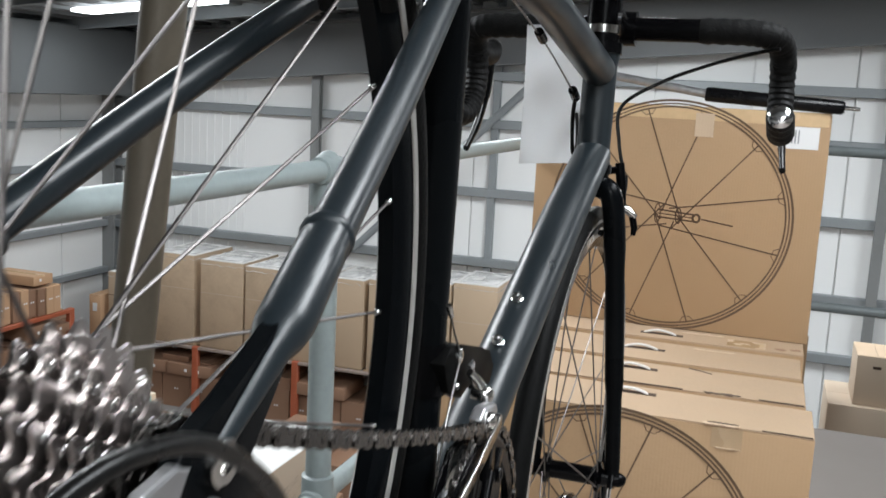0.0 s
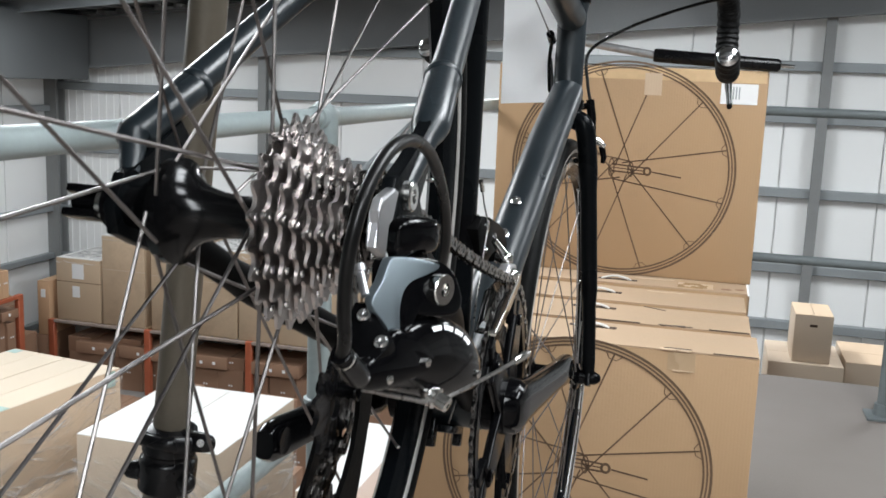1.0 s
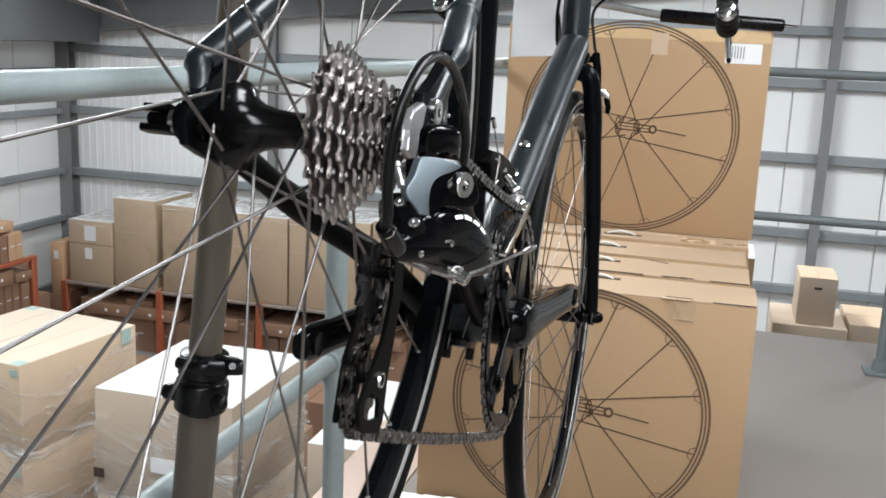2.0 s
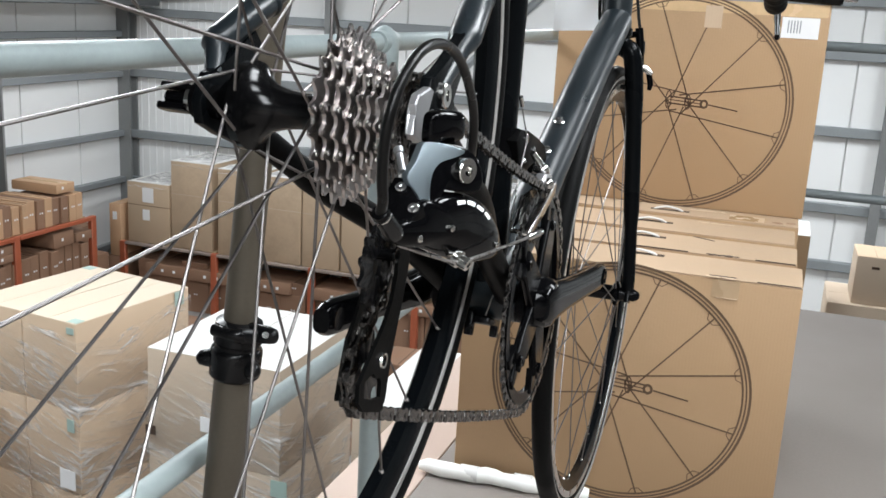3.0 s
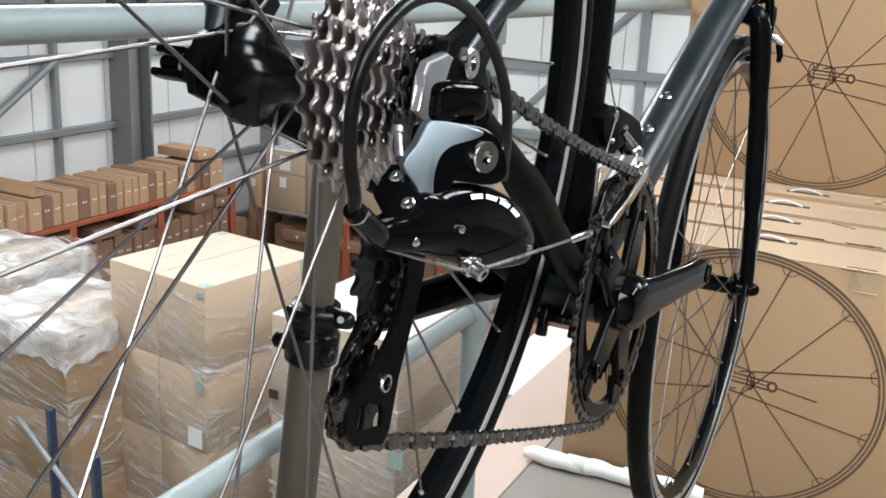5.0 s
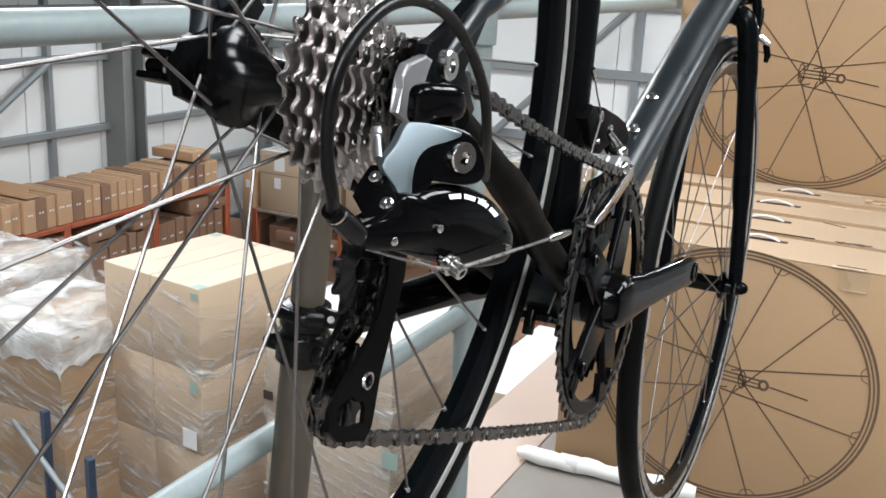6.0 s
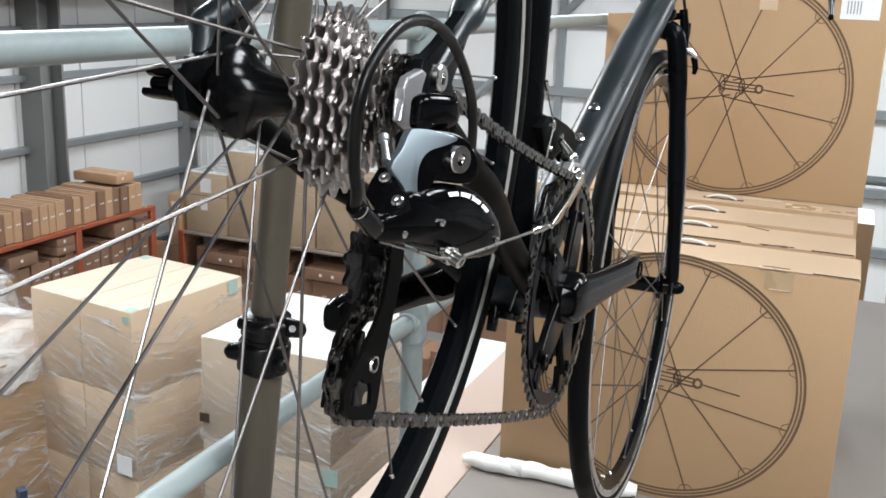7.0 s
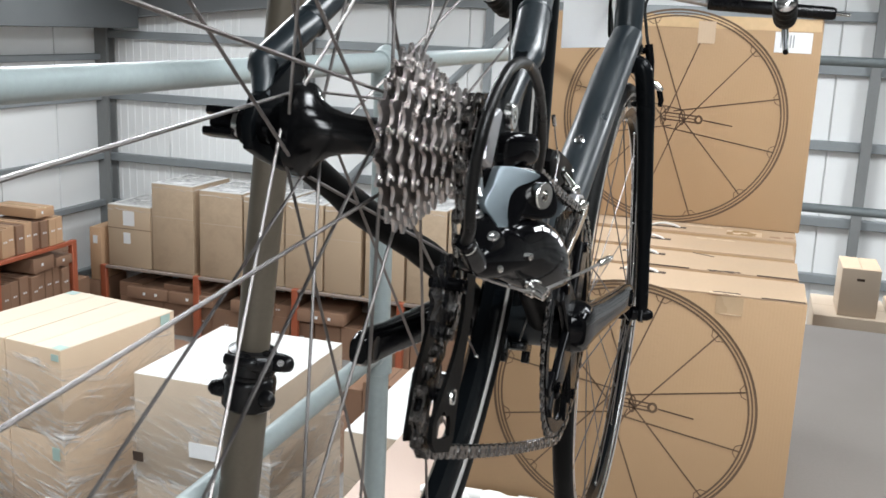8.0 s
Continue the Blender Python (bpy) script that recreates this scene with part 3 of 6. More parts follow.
def wheel(name, centre, n_spoke, flanges, flange_r, phase, rear):
    """Rim, tyre with stripe, hub and crossed spokes; axle along X."""
    low = 0.2915 if rear else 0.2865
    rim_bm = lathe(bmesh.new(), [(-0.0095, 0.311), (-0.0094, 0.302), (-0.0068, low + 0.005), (-0.0045, low), (0.0045, low), (0.0068, low + 0.005), (0.0094, 0.302), (0.0095, 0.311), (0.0, 0.306)], "X", 120, closed=True)
    rim = part(name, rim_bm, "rim", bike, "black alloy wheel rim")
    rim.location = centre
    ty = bmesh.new()
    prof = [(0.0125 * math.cos(a), 0.3235 + 0.0128 * math.sin(a)) for a in [math.radians(-48 + k * 276 / 14) for k in range(15)]]
    prof += [(-0.0085, 0.309), (0.0085, 0.309)]
    lathe(ty, prof, "X", 140, closed=True)
    part("tyre", ty, "rubber", rim)
    for s in (-1, 1):
        st = bmesh.new()
        a0, a1 = math.radians(-28), math.radians(-6)
        pr = [(s * x, y) for x, y in ((0.0100, 0.3085), (0.0109, 0.3093), (0.0114, 0.3130), (0.0106, 0.3138), (0.0094, 0.3110))] if rear else [(s * 0.01285 * math.cos(a), 0.3235 + 0.0131 * math.sin(a)) for a in (a0, (a0 + a1) / 2, a1)]
        pr += [] if rear else [(s * 0.0120 * math.cos(a), 0.3235 + 0.0122 * math.sin(a)) for a in (a1, a0)]
        lathe(st, pr, "X", 120, closed=True)
        part("reflective_stripe", st, "stripe", rim)
        if not rear:
            bt = lathe(bmesh.new(), [(s * 0.0100, 0.3105), (s * 0.0103, 0.301), (s * 0.0092, 0.301), (s * 0.009, 0.3105)], "X", 120, closed=True)
            part("brake_track", bt, "brake_track", rim)
    half = n_spoke // 2
    for si, s in enumerate((-1, 1)):
        fx = flanges[si]
        for k in range(half):
            lead = (1 if k % 2 else -1) * (-s if rear else 1)
            ang_rim = 2 * math.pi * (k + 0.5 * si) / half + phase
            ang_hub = ang_rim + lead * math.radians(68)
            hub_p = Vector((fx + lead * 0.0018, flange_r * math.cos(ang_hub), flange_r * math.sin(ang_hub)))
            rim_p = Vector((s * 0.002, (low + 0.0035) * math.cos(ang_rim), (low + 0.0035) * math.sin(ang_rim)))
            bm = tube(bmesh.new(), [hub_p, rim_p], 0.00092, 6)
            part("spoke", bm, "spoke", rim)
            dv = (hub_p - rim_p).normalized()
            nip = tube(bmesh.new(), [rim_p - dv * 0.006, rim_p + dv * 0.006, rim_p + dv * 0.0068], [0.0021, 0.0019, 0.0014], 8)
            part("nipple", nip, "steel", rim)
    return rim


rear_wheel = wheel("rear_wheel", AX, 28, (-0.040, 0.0145), 0.0215, radians(-110.1), True)
rear_wheel.rotation_euler = (0, 0.016, 0)
hub = lathe(bmesh.new(), [(-0.0635, 0.006), (-0.063, 0.0095), (-0.056, 0.0105), (-0.054, 0.0130), (-0.050, 0.0150), (-0.0440, 0.0205), (-0.0425, 0.0245), (-0.0370, 0.0248), (-0.0355, 0.0215), (-0.031, 0.0165), (-0.025, 0.0130), (-0.017, 0.0108), (-0.008, 0.0098), (0.002, 0.0100), (0.008, 0.0130), (0.0120, 0.0200), (0.0125, 0.0235), (0.0160, 0.0235), (0.0170, 0.017)], "X", 40)
part("hub", hub, "hub_gloss", rear_wheel, "glossy black hub shell")
part("axle_nut", lathe(bmesh.new(), [(-0.0745, 0.0085), (-0.0740, 0.0108), (-0.0645, 0.0114), (-0.064, 0.009)], "X", 24), "black", rear_wheel)
# quick-release end: bright collar, and a black fork with the lever folded between its cheeks
bm = lathe(bmesh.new(), [(-0.0795, 0.006), (-0.079, 0.0072), (-0.0750, 0.0078), (-0.0745, 0.006)], "X", 24)
qr = part("quick_release", bm, "alloy", rear_wheel)
for s in (-1, 1):
    bm = prism(bmesh.new(), [(-0.0785, -0.0062), (-0.0965, -0.0054), (-0.0992, 0.0), (-0.0965, 0.0054), (-0.0785, 0.0062)], s * 0.0058 - 0.0020, s * 0.0058 + 0.0020, "Z", 0.001)
    part("cheek", bm, "black", qr)
bm = lathe(bmesh.new(), [(-0.0945, 0.0015), (-0.0940, 0.0036), (-0.0800, 0.0040), (-0.0795, 0.002)], "X", 16)
part("lever_barrel", bm, "black", qr)
part("skewer_nut", lathe(bmesh.new(), [(0.0665, 0.0062), (0.0675, 0.0070), (0.0705, 0.0068), (0.0712, 0.0040), (0.0713, 0.001)], "X", 20), "hanger", rear_wheel)

front_wheel = wheel("front_wheel", FRONT, 24, (-0.033, 0.033), 0.0155, 0.13, False)
part("hub", lathe(bmesh.new(), [(-0.048, 0.006), (-0.0475, 0.009), (-0.039, 0.011), (-0.036, 0.019), (-0.031, 0.019), (-0.026, 0.0115), (0.026, 0.0115), (0.031, 0.019), (0.036, 0.019), (0.039, 0.011), (0.0475, 0.009), (0.048, 0.006)], "X", 32), "black_gloss", front_wheel, "glossy black hub shell")
part("skewer_nut", lathe(bmesh.new(), [(0.052, 0.006), (0.0525, 0.0095), (0.060, 0.0092), (0.066, 0.0062), (0.068, 0.003)], "X", 18), "black", front_wheel)
bm = lathe(bmesh.new(), [(-0.068, 0.004), (-0.067, 0.0085), (-0.053, 0.0092), (-0.052, 0.006)], "X", 18)
qr = part("quick_release", bm, "black", front_wheel)
part("lever", tube(bmesh.new(), [(-0.064, 0.0, 0.006), (-0.070, -0.012, 0.02), (-0.066, -0.02, 0.045)], [0.005, 0.0045, 0.0035], 10, flat=0.6), "black", qr)

# fork
crown = HT0 - STEER * 0.012
fork = part("fork", tube(bmesh.new(), [HT0 + STEER * 0.0, crown - STEER * 0.02], [0.0215, 0.019], 24), "fork", bike, "black fork")
for s in (-1, 1):
    a = crown + Vector((s * 0.012, 0.0, -0.006))
    b = crown + Vector((s * 0.031, 0.006, -0.035))
    c = FRONT.lerp(b, 0.45) + Vector((s * 0.026, 0.004, 0)) - Vector((0, 0.006, 0))
    c.x = s * 0.044
    e = FRONT + Vector((s * 0.0505, -0.002, 0.006))
    part("fork_blade", tube(bmesh.new(), smooth_path([a, b, c, e], 7), [0.0135] * 4 + [0.0130] * 6 + [0.0115] * 6 + [0.0095] * 5 + [0.0085], 20), "fork", fork)
    part("fork_end", prism(bmesh.new(), [(FRONT.y - 0.012, -0.012), (FRONT.y + 0.012, -0.012), (FRONT.y + 0.010, 0.022), (FRONT.y - 0.010, 0.022)], s * 0.0505 - 0.0035, s * 0.0505 + 0.0035, "X", 0.001), "black", fork)
# headset, spacers and stem
for nm, a, b, r in (("headset_cup", -0.004, 0.006, 0.0235), ("headset_cup", 0.134, 0.146, 0.0235), ("spacer", 0.147, 0.156, 0.0185), ("spacer", 0.157, 0.166, 0.0185)):
    part(nm, tube(bmesh.new(), [HT0 + STEER * a, HT0 + STEER * b], r, 24), "alloy" if nm == "spacer" and a > 0.15 else "black", bike)
BAR = Vector((0, 0.925, 0.552))
s_top = HT0 + STEER * 0.188
bm = tube(bmesh.new(), [HT0 + STEER * 0.167, HT0 + STEER * 0.210], 0.0195, 24)
tube(bm, [s_top, BAR], [0.0165, 0.0165], 20)
tube(bm, [BAR + Vector((-0.023, 0, 0)), BAR + Vector((0.023, 0, 0))], 0.0215, 24)
stem = part("stem", bm, "black", bike)
part("steerer_cap", tube(bmesh.new(), [HT0 + STEER * 0.210, HT0 + STEER * 0.214], 0.0165, 20), "black", stem)
for u in (-0.014, 0.014):
    part("stem_bolt", lathe(bmesh.new(), [(0.018, 0.0032), (0.0185, 0.0042), (0.022, 0.0042), (0.0222, 0.0022)], "X", 12, s_top + STEER * u - Vector((0, 0.016, 0.004))), "steel", stem)
bar = part("handlebar", tube(bmesh.new(), [BAR + Vector((-0.11, 0, 0)), BAR + Vector((0.11, 0, 0))], 0.0145, 20), "black", bike, "black drop handlebar")
PLUG = W(0.204, 0.882, 1.204)
for s in (-1, 1):
    drop = [BAR + Vector((s * 0.10, 0, 0)), BAR + Vector((s * 0.165, 0.002, 0)), BAR + Vector((s * 0.192, 0.018, -0.001)), BAR + Vector((s * 0.200, 0.055, -0.006)), BAR + Vector((s * 0.202, 0.082, -0.038)), BAR + Vector((s * 0.203, 0.080, -0.078)), BAR + Vector((s * 0.206, 0.050, -0.108)), Vector((0.204 if s > 0 else -0.217, PLUG.y + 0.002, PLUG.z))]
    pts = smooth_path(drop, 12)
    rad = [0.0150 + 0.0016 * (k % 3) / 2 for k in range(len(pts))]
    rad[0] = 0.0148
    part("bar_tape", tube(bmesh.new(), pts, rad, 18), "tape", bar, "black wrapped bar tape")
    d = (pts[-1] - pts[-2]).normalized()
    bm = lathe(bmesh.new(), [(-0.006, 0.0135), (0.0005, 0.0145), (0.0025, 0.0128), (0.005, 0.010), (0.0062, 0.004)], "Z", 24)
    bmesh.ops.transform(bm, matrix=Matrix.Translation(pts[-1]) @ d.to_track_quat("Z", "Y").to_matrix().to_4x4(), verts=bm.verts)
    part("bar_plug", bm, "steel", bar, "bright chrome bar-end plug")
    h0 = BAR + Vector((s * 0.201, 0.060, -0.012))
    bm = tube(bmesh.new(), smooth_path([h0 + Vector((0, -0.006, -0.004)), h0 + Vector((0, 0.035, 0.010)), h0 + Vector((0, 0.066, 0.026)), h0 + Vector((0, 0.080, 0.048))], 4), [0.013, 0.0165, 0.017, 0.0165, 0.0165, 0.0165, 0.0165, 0.0165, 0.016, 0.015, 0.014, 0.011, 0.006], 16)
    hood = part("brake_lever_hood", bm, "rubber", bike, "black rubber brake hood")
    bm = tube(bmesh.new(), smooth_path([h0 + Vector((0, 0.074, 0.012)), h0 + Vector((s * 0.004, 0.088, -0.030)), h0 + Vector((s * 0.008, 0.080, -0.080)), h0 + Vector((s * 0.012, 0.060, -0.122))], 5), [0.009] * 6 + [0.0075] * 6 + [0.006] * 4, 12, flat=0.7)
    part("lever_blade", bm, "black_gloss", hood)
# ---- drivetrain ----
def tooth_ring(bm, teeth, r_in, x, half, tip_half, r_pitch=None):
    """A sprocket across X: pointed teeth that thin towards the tips."""
    rp = r_pitch or 0.0127 / (2 * math.sin(math.pi / teeth))
    prof = [(0.0, -0.0034, 1.0), (0.19, -0.0029, 1.0), (0.31, -0.0008, 0.9), (0.40, 0.0012, 0.7), (0.45, 0.0016, 0.6), (0.56, 0.0016, 0.6), (0.61, 0.0012, 0.7), (0.70, -0.0008, 0.9), (0.82, -0.0029, 1.0)]
    loops = [[], [], [], []]
    for k in range(teeth):
        for f, dr, w in prof:
            a = 2 * math.pi * (k + f) / teeth
            h = tip_half + (half - tip_half) * (w - 0.6) / 0.4
            r = rp + dr
            loops[0].append(bm.verts.new((x - h, r * math.cos(a), r * math.sin(a))))
            loops[1].append(bm.verts.new((x + h, r * math.cos(a), r * math.sin(a))))
            loops[2].append(bm.verts.new((x + half, r_in * math.cos(a), r_in * math.sin(a))))
            loops[3].append(bm.verts.new((x - half, r_in * math.cos(a), r_in * math.sin(a))))
    n = len(loops[0])
    for i in range(4):
        u, v = loops[i], loops[(i + 1) % 4]
        for k in range(n):
            j = (k + 1) % n
            bm.faces.new((u[k], u[j], v[j], v[k]))
    return bm


COGS = (11, 12, 13, 14, 15, 17, 19, 21, 23)
bm = lathe(bmesh.new(), [(0.021, 0.012), (0.0212, 0.0172), (0.0605, 0.0172), (0.0615, 0.0150), (0.0618, 0.0100)], "X", 36)
cassette = part("cassette", bm, "chain", bike, "bright nickel-plated cassette")
cassette.location = AX + Vector((-0.004, 0, 0))
for k, teeth in enumerate(COGS):
    rp = 0.0127 / (2 * math.sin(math.pi / teeth))
    xk = 0.0580 - k * 0.00437
    bm = tooth_ring(bmesh.new(), teeth, max(0.0168, rp - 0.0125), xk, 0.00090, 0.00062)
    cog = part("sprocket", bm, "cog", cassette)
    cog.rotation_euler = (radians(11 * k), 0, 0)
    if k > 3:
        # lightening arms and shift ramps of the larger sprockets
        for j in range(6):
            a = j * math.pi / 3 + 0.3 * k
            r0, r1 = 0.0165, rp - 0.011
            c, s_ = math.cos(a), math.sin(a)
            q = [(r0 * c - 0.005 * s_, r0 * s_ + 0.005 * c), (r1 * c - 0.0075 * s_, r1 * s_ + 0.0075 * c), (r1 * c + 0.0075 * s_, r1 * s_ - 0.0075 * c), (r0 * c + 0.005 * s_, r0 * s_ - 0.005 * c)]
            part("carrier_arm", prism(bmesh.new(), q, xk - 0.0010, xk + 0.0010, "X"), "cog", cassette)
    bm = bmesh.new()
    for j in range(0, teeth, 2):
        a = 2 * math.pi * (j + 0.51) / teeth + radians(11 * k)
        r = rp - 0.0042
        lathe(bm, [(xk + 0.0010, 0.0017), (xk + 0.0016, 0.0015), (xk + 0.0018, 0.0006)], "X", 8, (0, r * math.cos(a), r * math.sin(a)))
    part("shift_rivet", bm, "steel", cassette)
bm = tooth_ring(bmesh.new(), 12, 0.009, 0.0625, 0.0008, 0.0006, 0.0145)
part("lockring", bm, "cog", cassette)

# crankset
ARM = radians(15.3)
crank = part("crankset", lathe(bmesh.new(), [(-0.062, 0.009), (-0.062, 0.0125), (0.045, 0.0125), (0.047, 0.024), (0.061, 0.022), (0.066, 0.0185), (0.067, 0.012)], "X", 36), "black_gloss", bike, "glossy black crank spider and axle")
crank.location = BB
RX = 0.0455
bm = tooth_ring(bmesh.new(), 50, 0.0845, RX, 0.0014, 0.0008)
part("outer_chainring", bm, "chain", crank, "dark grey toothed chainring")
bm = bmesh.new()
ring_plate(bm, [(0.0935 * math.cos(a), 0.0935 * math.sin(a)) for a in [k * math.pi / 36 for k in range(72)]], [(0.0835 * math.cos(a), 0.0835 * math.sin(a)) for a in [k * math.pi / 36 for k in range(72)]], RX - 0.0022, RX + 0.0025)
part("chainring_flange", bm, "black", crank)
bm = tooth_ring(bmesh.new(), 34, 0.052, RX - 0.0075, 0.0011, 0.0007)
part("inner_chainring", bm, "black", crank, "dark grey toothed chainring")
for off in (72, 144, -144, -72):
    a = ARM + radians(off)
    c, s_ = math.cos(a), math.sin(a)
    def q(r, w):
        return [(r * c - w * s_, r * s_ + w * c), (r * c + w * s_, r * s_ - w * c)]
    p0, p1, p2 = q(0.016, 0.0180), q(0.045, 0.0140), q(0.0725, 0.0125)
    bm = prism(bmesh.new(), [p0[0], p1[0], p2[0], p2[1], p1[1], p0[1]], RX + 0.0005, RX + 0.0075, "X", 0.0025)
    part("spider_arm", bm, "black", crank)
    part("chainring_bolt", lathe(bmesh.new(), [(RX + 0.0055, 0.0042), (RX + 0.0085, 0.0050), (RX + 0.0094, 0.0044), (RX + 0.0094, 0.0028), (RX + 0.007, 0.0025)], "X", 14, (0, 0.0705 * c, 0.0705 * s_)), "black_gloss", crank)
    # two legs tie the bolt seat to the ring, a gap between them
    for sw in (-1, 1):
        a0, a1 = q(0.0640, 0.0125), q(0.0880, 0.0185)
        k0 = 0 if sw > 0 else 1
        (y0, z0), (y1, z1) = a0[k0], a1[k0]
        m0, m1 = q(0.0715, 0.0)[0], q(0.0880, 0.0075)[k0]
        part("ring_tab", prism(bmesh.new(), [(y0, z0), (y1, z1), m1, m0], RX - 0.0015, RX + 0.0045, "X", 0.0008), "black", crank)


def crank_arm(side, angle):
    """A hollow-forged arm, thick at the axle and slim and rounded at the pedal end."""
    c, s_ = math.cos(angle), math.sin(angle)
    x0, x1 = side * 0.058, side * 0.074
    stations = [(-0.020, 0.0125, 0.0080), (-0.012, 0.0180, 0.0100), (0.010, 0.0185, 0.0105), (0.045, 0.0155, 0.0098), (0.09, 0.0140, 0.0090), (0.135, 0.0132, 0.0080), (0.165, 0.0142, 0.0078), (0.180, 0.0130, 0.0075), (0.187, 0.0095, 0.0068)]
    bm = bmesh.new()
    rings = []
    for d, w, h in stations:
        t = max(0.0, min(1.0, d / 0.17))
        xc = x0 + (x1 - x0) * t
        ring = []
        for k in range(20):
            a = 2 * math.pi * k / 20
            ca, sa = math.cos(a), math.sin(a)
            sw = w * abs(ca) ** 0.62 * (1 if ca >= 0 else -1)
            sh = h * abs(sa) ** 0.62 * (1 if sa >= 0 else -1)
            ring.append(bm.verts.new((xc + sh, d * c - sw * s_, d * s_ + sw * c)))
        rings.append(ring)
    for u, v in zip(rings, rings[1:]):
        for k in range(20):
            bm.faces.new((u[k], u[(k + 1) % 20], v[(k + 1) % 20], v[k]))
    bm.faces.new(rings[0][::-1])
    bm.faces.new(rings[-1])
    part("crank_arm", bm, "black_gloss", crank, "glossy black crank arm without a pedal")
    e = (0.1715 * c, 0.1715 * s_)
    lathe_p = [(x1 - side * 0.0085, 0.0062), (x1 - side * 0.0088, 0.0092), (x1 + side * 0.0084, 0.0092), (x1 + side * 0.008, 0.0066), (x1, 0.0058)]
    part("pedal_eye", lathe(bmesh.new(), lathe_p, "X", 24, (0, *e)), "black", crank)


crank_arm(1, ARM)
crank_arm(-1, ARM + math.pi)
part("bearing_cup", lathe(bmesh.new(), [(-0.044, 0.015), (-0.043, 0.0215), (-0.035, 0.0215), (-0.0345, 0.015)], "X", 28, BB), "black", bike)
part("bearing_cup", lathe(bmesh.new(), [(0.0345, 0.015), (0.035, 0.0215), (0.043, 0.0215), (0.044, 0.015)], "X", 28, BB), "black", bike)

# chain, round sprocket, chainring and both pulleys
P_LOW, P_UP = Vector((0.0120, -0.1375)), Vector((0.0045, -0.0835))
R11, R50, RP = 0.02254, 0.10113, 0.0205
CIRC = [(Vector((AX.y, AX.z)), R11, 1, 0.0545), (Vector((BB.y, BB.z)), R50, 1, RX), (P_LOW, RP, 1, 0.0500), (P_UP, RP, -1, 0.0510)]


def tangent(a, b):
    (ca, ra, sa, xa), (cb, rb, sb, xb) = a, b
    dv = cb - ca
    th = math.atan2(dv.y, dv.x)
    phi = th - math.asin((sa * ra - sb * rb) / dv.length)
    n = Vector((-math.sin(phi), math.cos(phi)))
    return ca + n * (sa * ra), cb + n * (sb * rb)


runs = [tangent(CIRC[i], CIRC[(i + 1) % 4]) for i in range(4)]
path = []
for i in range(4):
    p, q = runs[i]
    xa, xb = CIRC[i][3], CIRC[(i + 1) % 4][3]
    sag = (0.006, 0.003, 0.0, 0.0)[i]
    for k in range(40):
        t = k / 40
        v = p.lerp(q, t)
        path.append(Vector((xa + (xb - xa) * t, v.x, v.y - sag * 4 * t * (1 - t))))
    c, r, s_, xc = CIRC[(i + 1) % 4]
    nxt = runs[(i + 1) % 4][0]
    a0 = math.atan2(q.y - c.y, q.x - c.x)
    a1 = math.atan2(nxt.y - c.y, nxt.x - c.x)
    if s_ > 0:
        while a1 > a0:
            a1 -= 2 * math.pi
    else:
        while a1 < a0:
            a1 += 2 * math.pi
    for k in range(60):
        a = a0 + (a1 - a0) * k / 60
        path.append(Vector((xc, c.x + r * math.cos(a), c.y + r * math.sin(a))))
cum = [0.0]
for u, v in zip(path, path[1:] + path[:1]):
    cum.append(cum[-1] + (v - u).length)
n_link = int(cum[-1] / 0.0127) // 2 * 2
pins, j = [], 0
for k in range(n_link):
    want = cum[-1] * k / n_link
    while cum[j + 1] < want:
        j += 1
    t = (want - cum[j]) / (cum[j + 1] - cum[j])
    pins.append(path[j].lerp(path[(j + 1) % len(path)], t))


def link_mesh(name, gap):
    pitch = cum[-1] / n_link
    bm = bmesh.new()
    out = []
    for k in range(7):
        a = math.pi / 2 + math.pi * k / 6
        out.append((0.0039 * math.cos(a), 0.0039 * math.sin(a)))
    out.append((pitch / 2, -0.0028))
    for k in range(7):
        a = -math.pi / 2 + math.pi * k / 6
        out.append((pitch + 0.0039 * math.cos(a), 0.0039 * math.sin(a)))
    out.append((pitch / 2, 0.0028))
    for s in (-1, 1):
        prism(bm, out, s * gap - 0.0005, s * gap + 0.0005, "X")
    for y in (0.0, pitch):
        lathe(bm, [(-gap, 0.0034), (gap, 0.0034)], "X", 8, (0, y, 0))
    if gap > 0.0023:
        for y in (0.0, pitch):
            lathe(bm, [(-gap - 0.0009, 0.0016), (gap + 0.0009, 0.0016)], "X", 8, (0, y, 0))
    return mesh_of(name, bm, "chain", False)


chain = part("chain", lathe(bmesh.new(), [(-0.0028, 0.0016), (0.0028, 0.0016)], "X", 8, pins[0]), "chain", bike, "grey steel roller chain")
l_out, l_in = link_mesh("outer_link", 0.0024), link_mesh("inner_link", 0.0013)
for k in range(n_link):
    p, q = pins[k], pins[(k + 1) % n_link]
    d = q - p
    m = Matrix.Translation(p) @ Matrix.Rotation(math.atan2(d.z, d.y), 4, "X")
    share("chain_link", l_out if k % 2 else l_in, chain, m)

# rear derailleur: outward plane leaning back, its own axes: x along, y up, z outward
RD_AX = Vector((math.cos(radians(68)), math.sin(radians(68)), 0))
RD_N = Vector((math.sin(radians(68)), -math.cos(radians(68)), 0))
rd_m = Matrix.Translation((0.0889, -0.1558, 1.06)) @ Matrix((RD_AX, (0, 0, 1), RD_N)).transposed().to_4x4()
RD = TO_BIKE @ rd_m


def rd_at(a, b, n):
    return RD @ Vector((a / 1000, b / 1000, n))


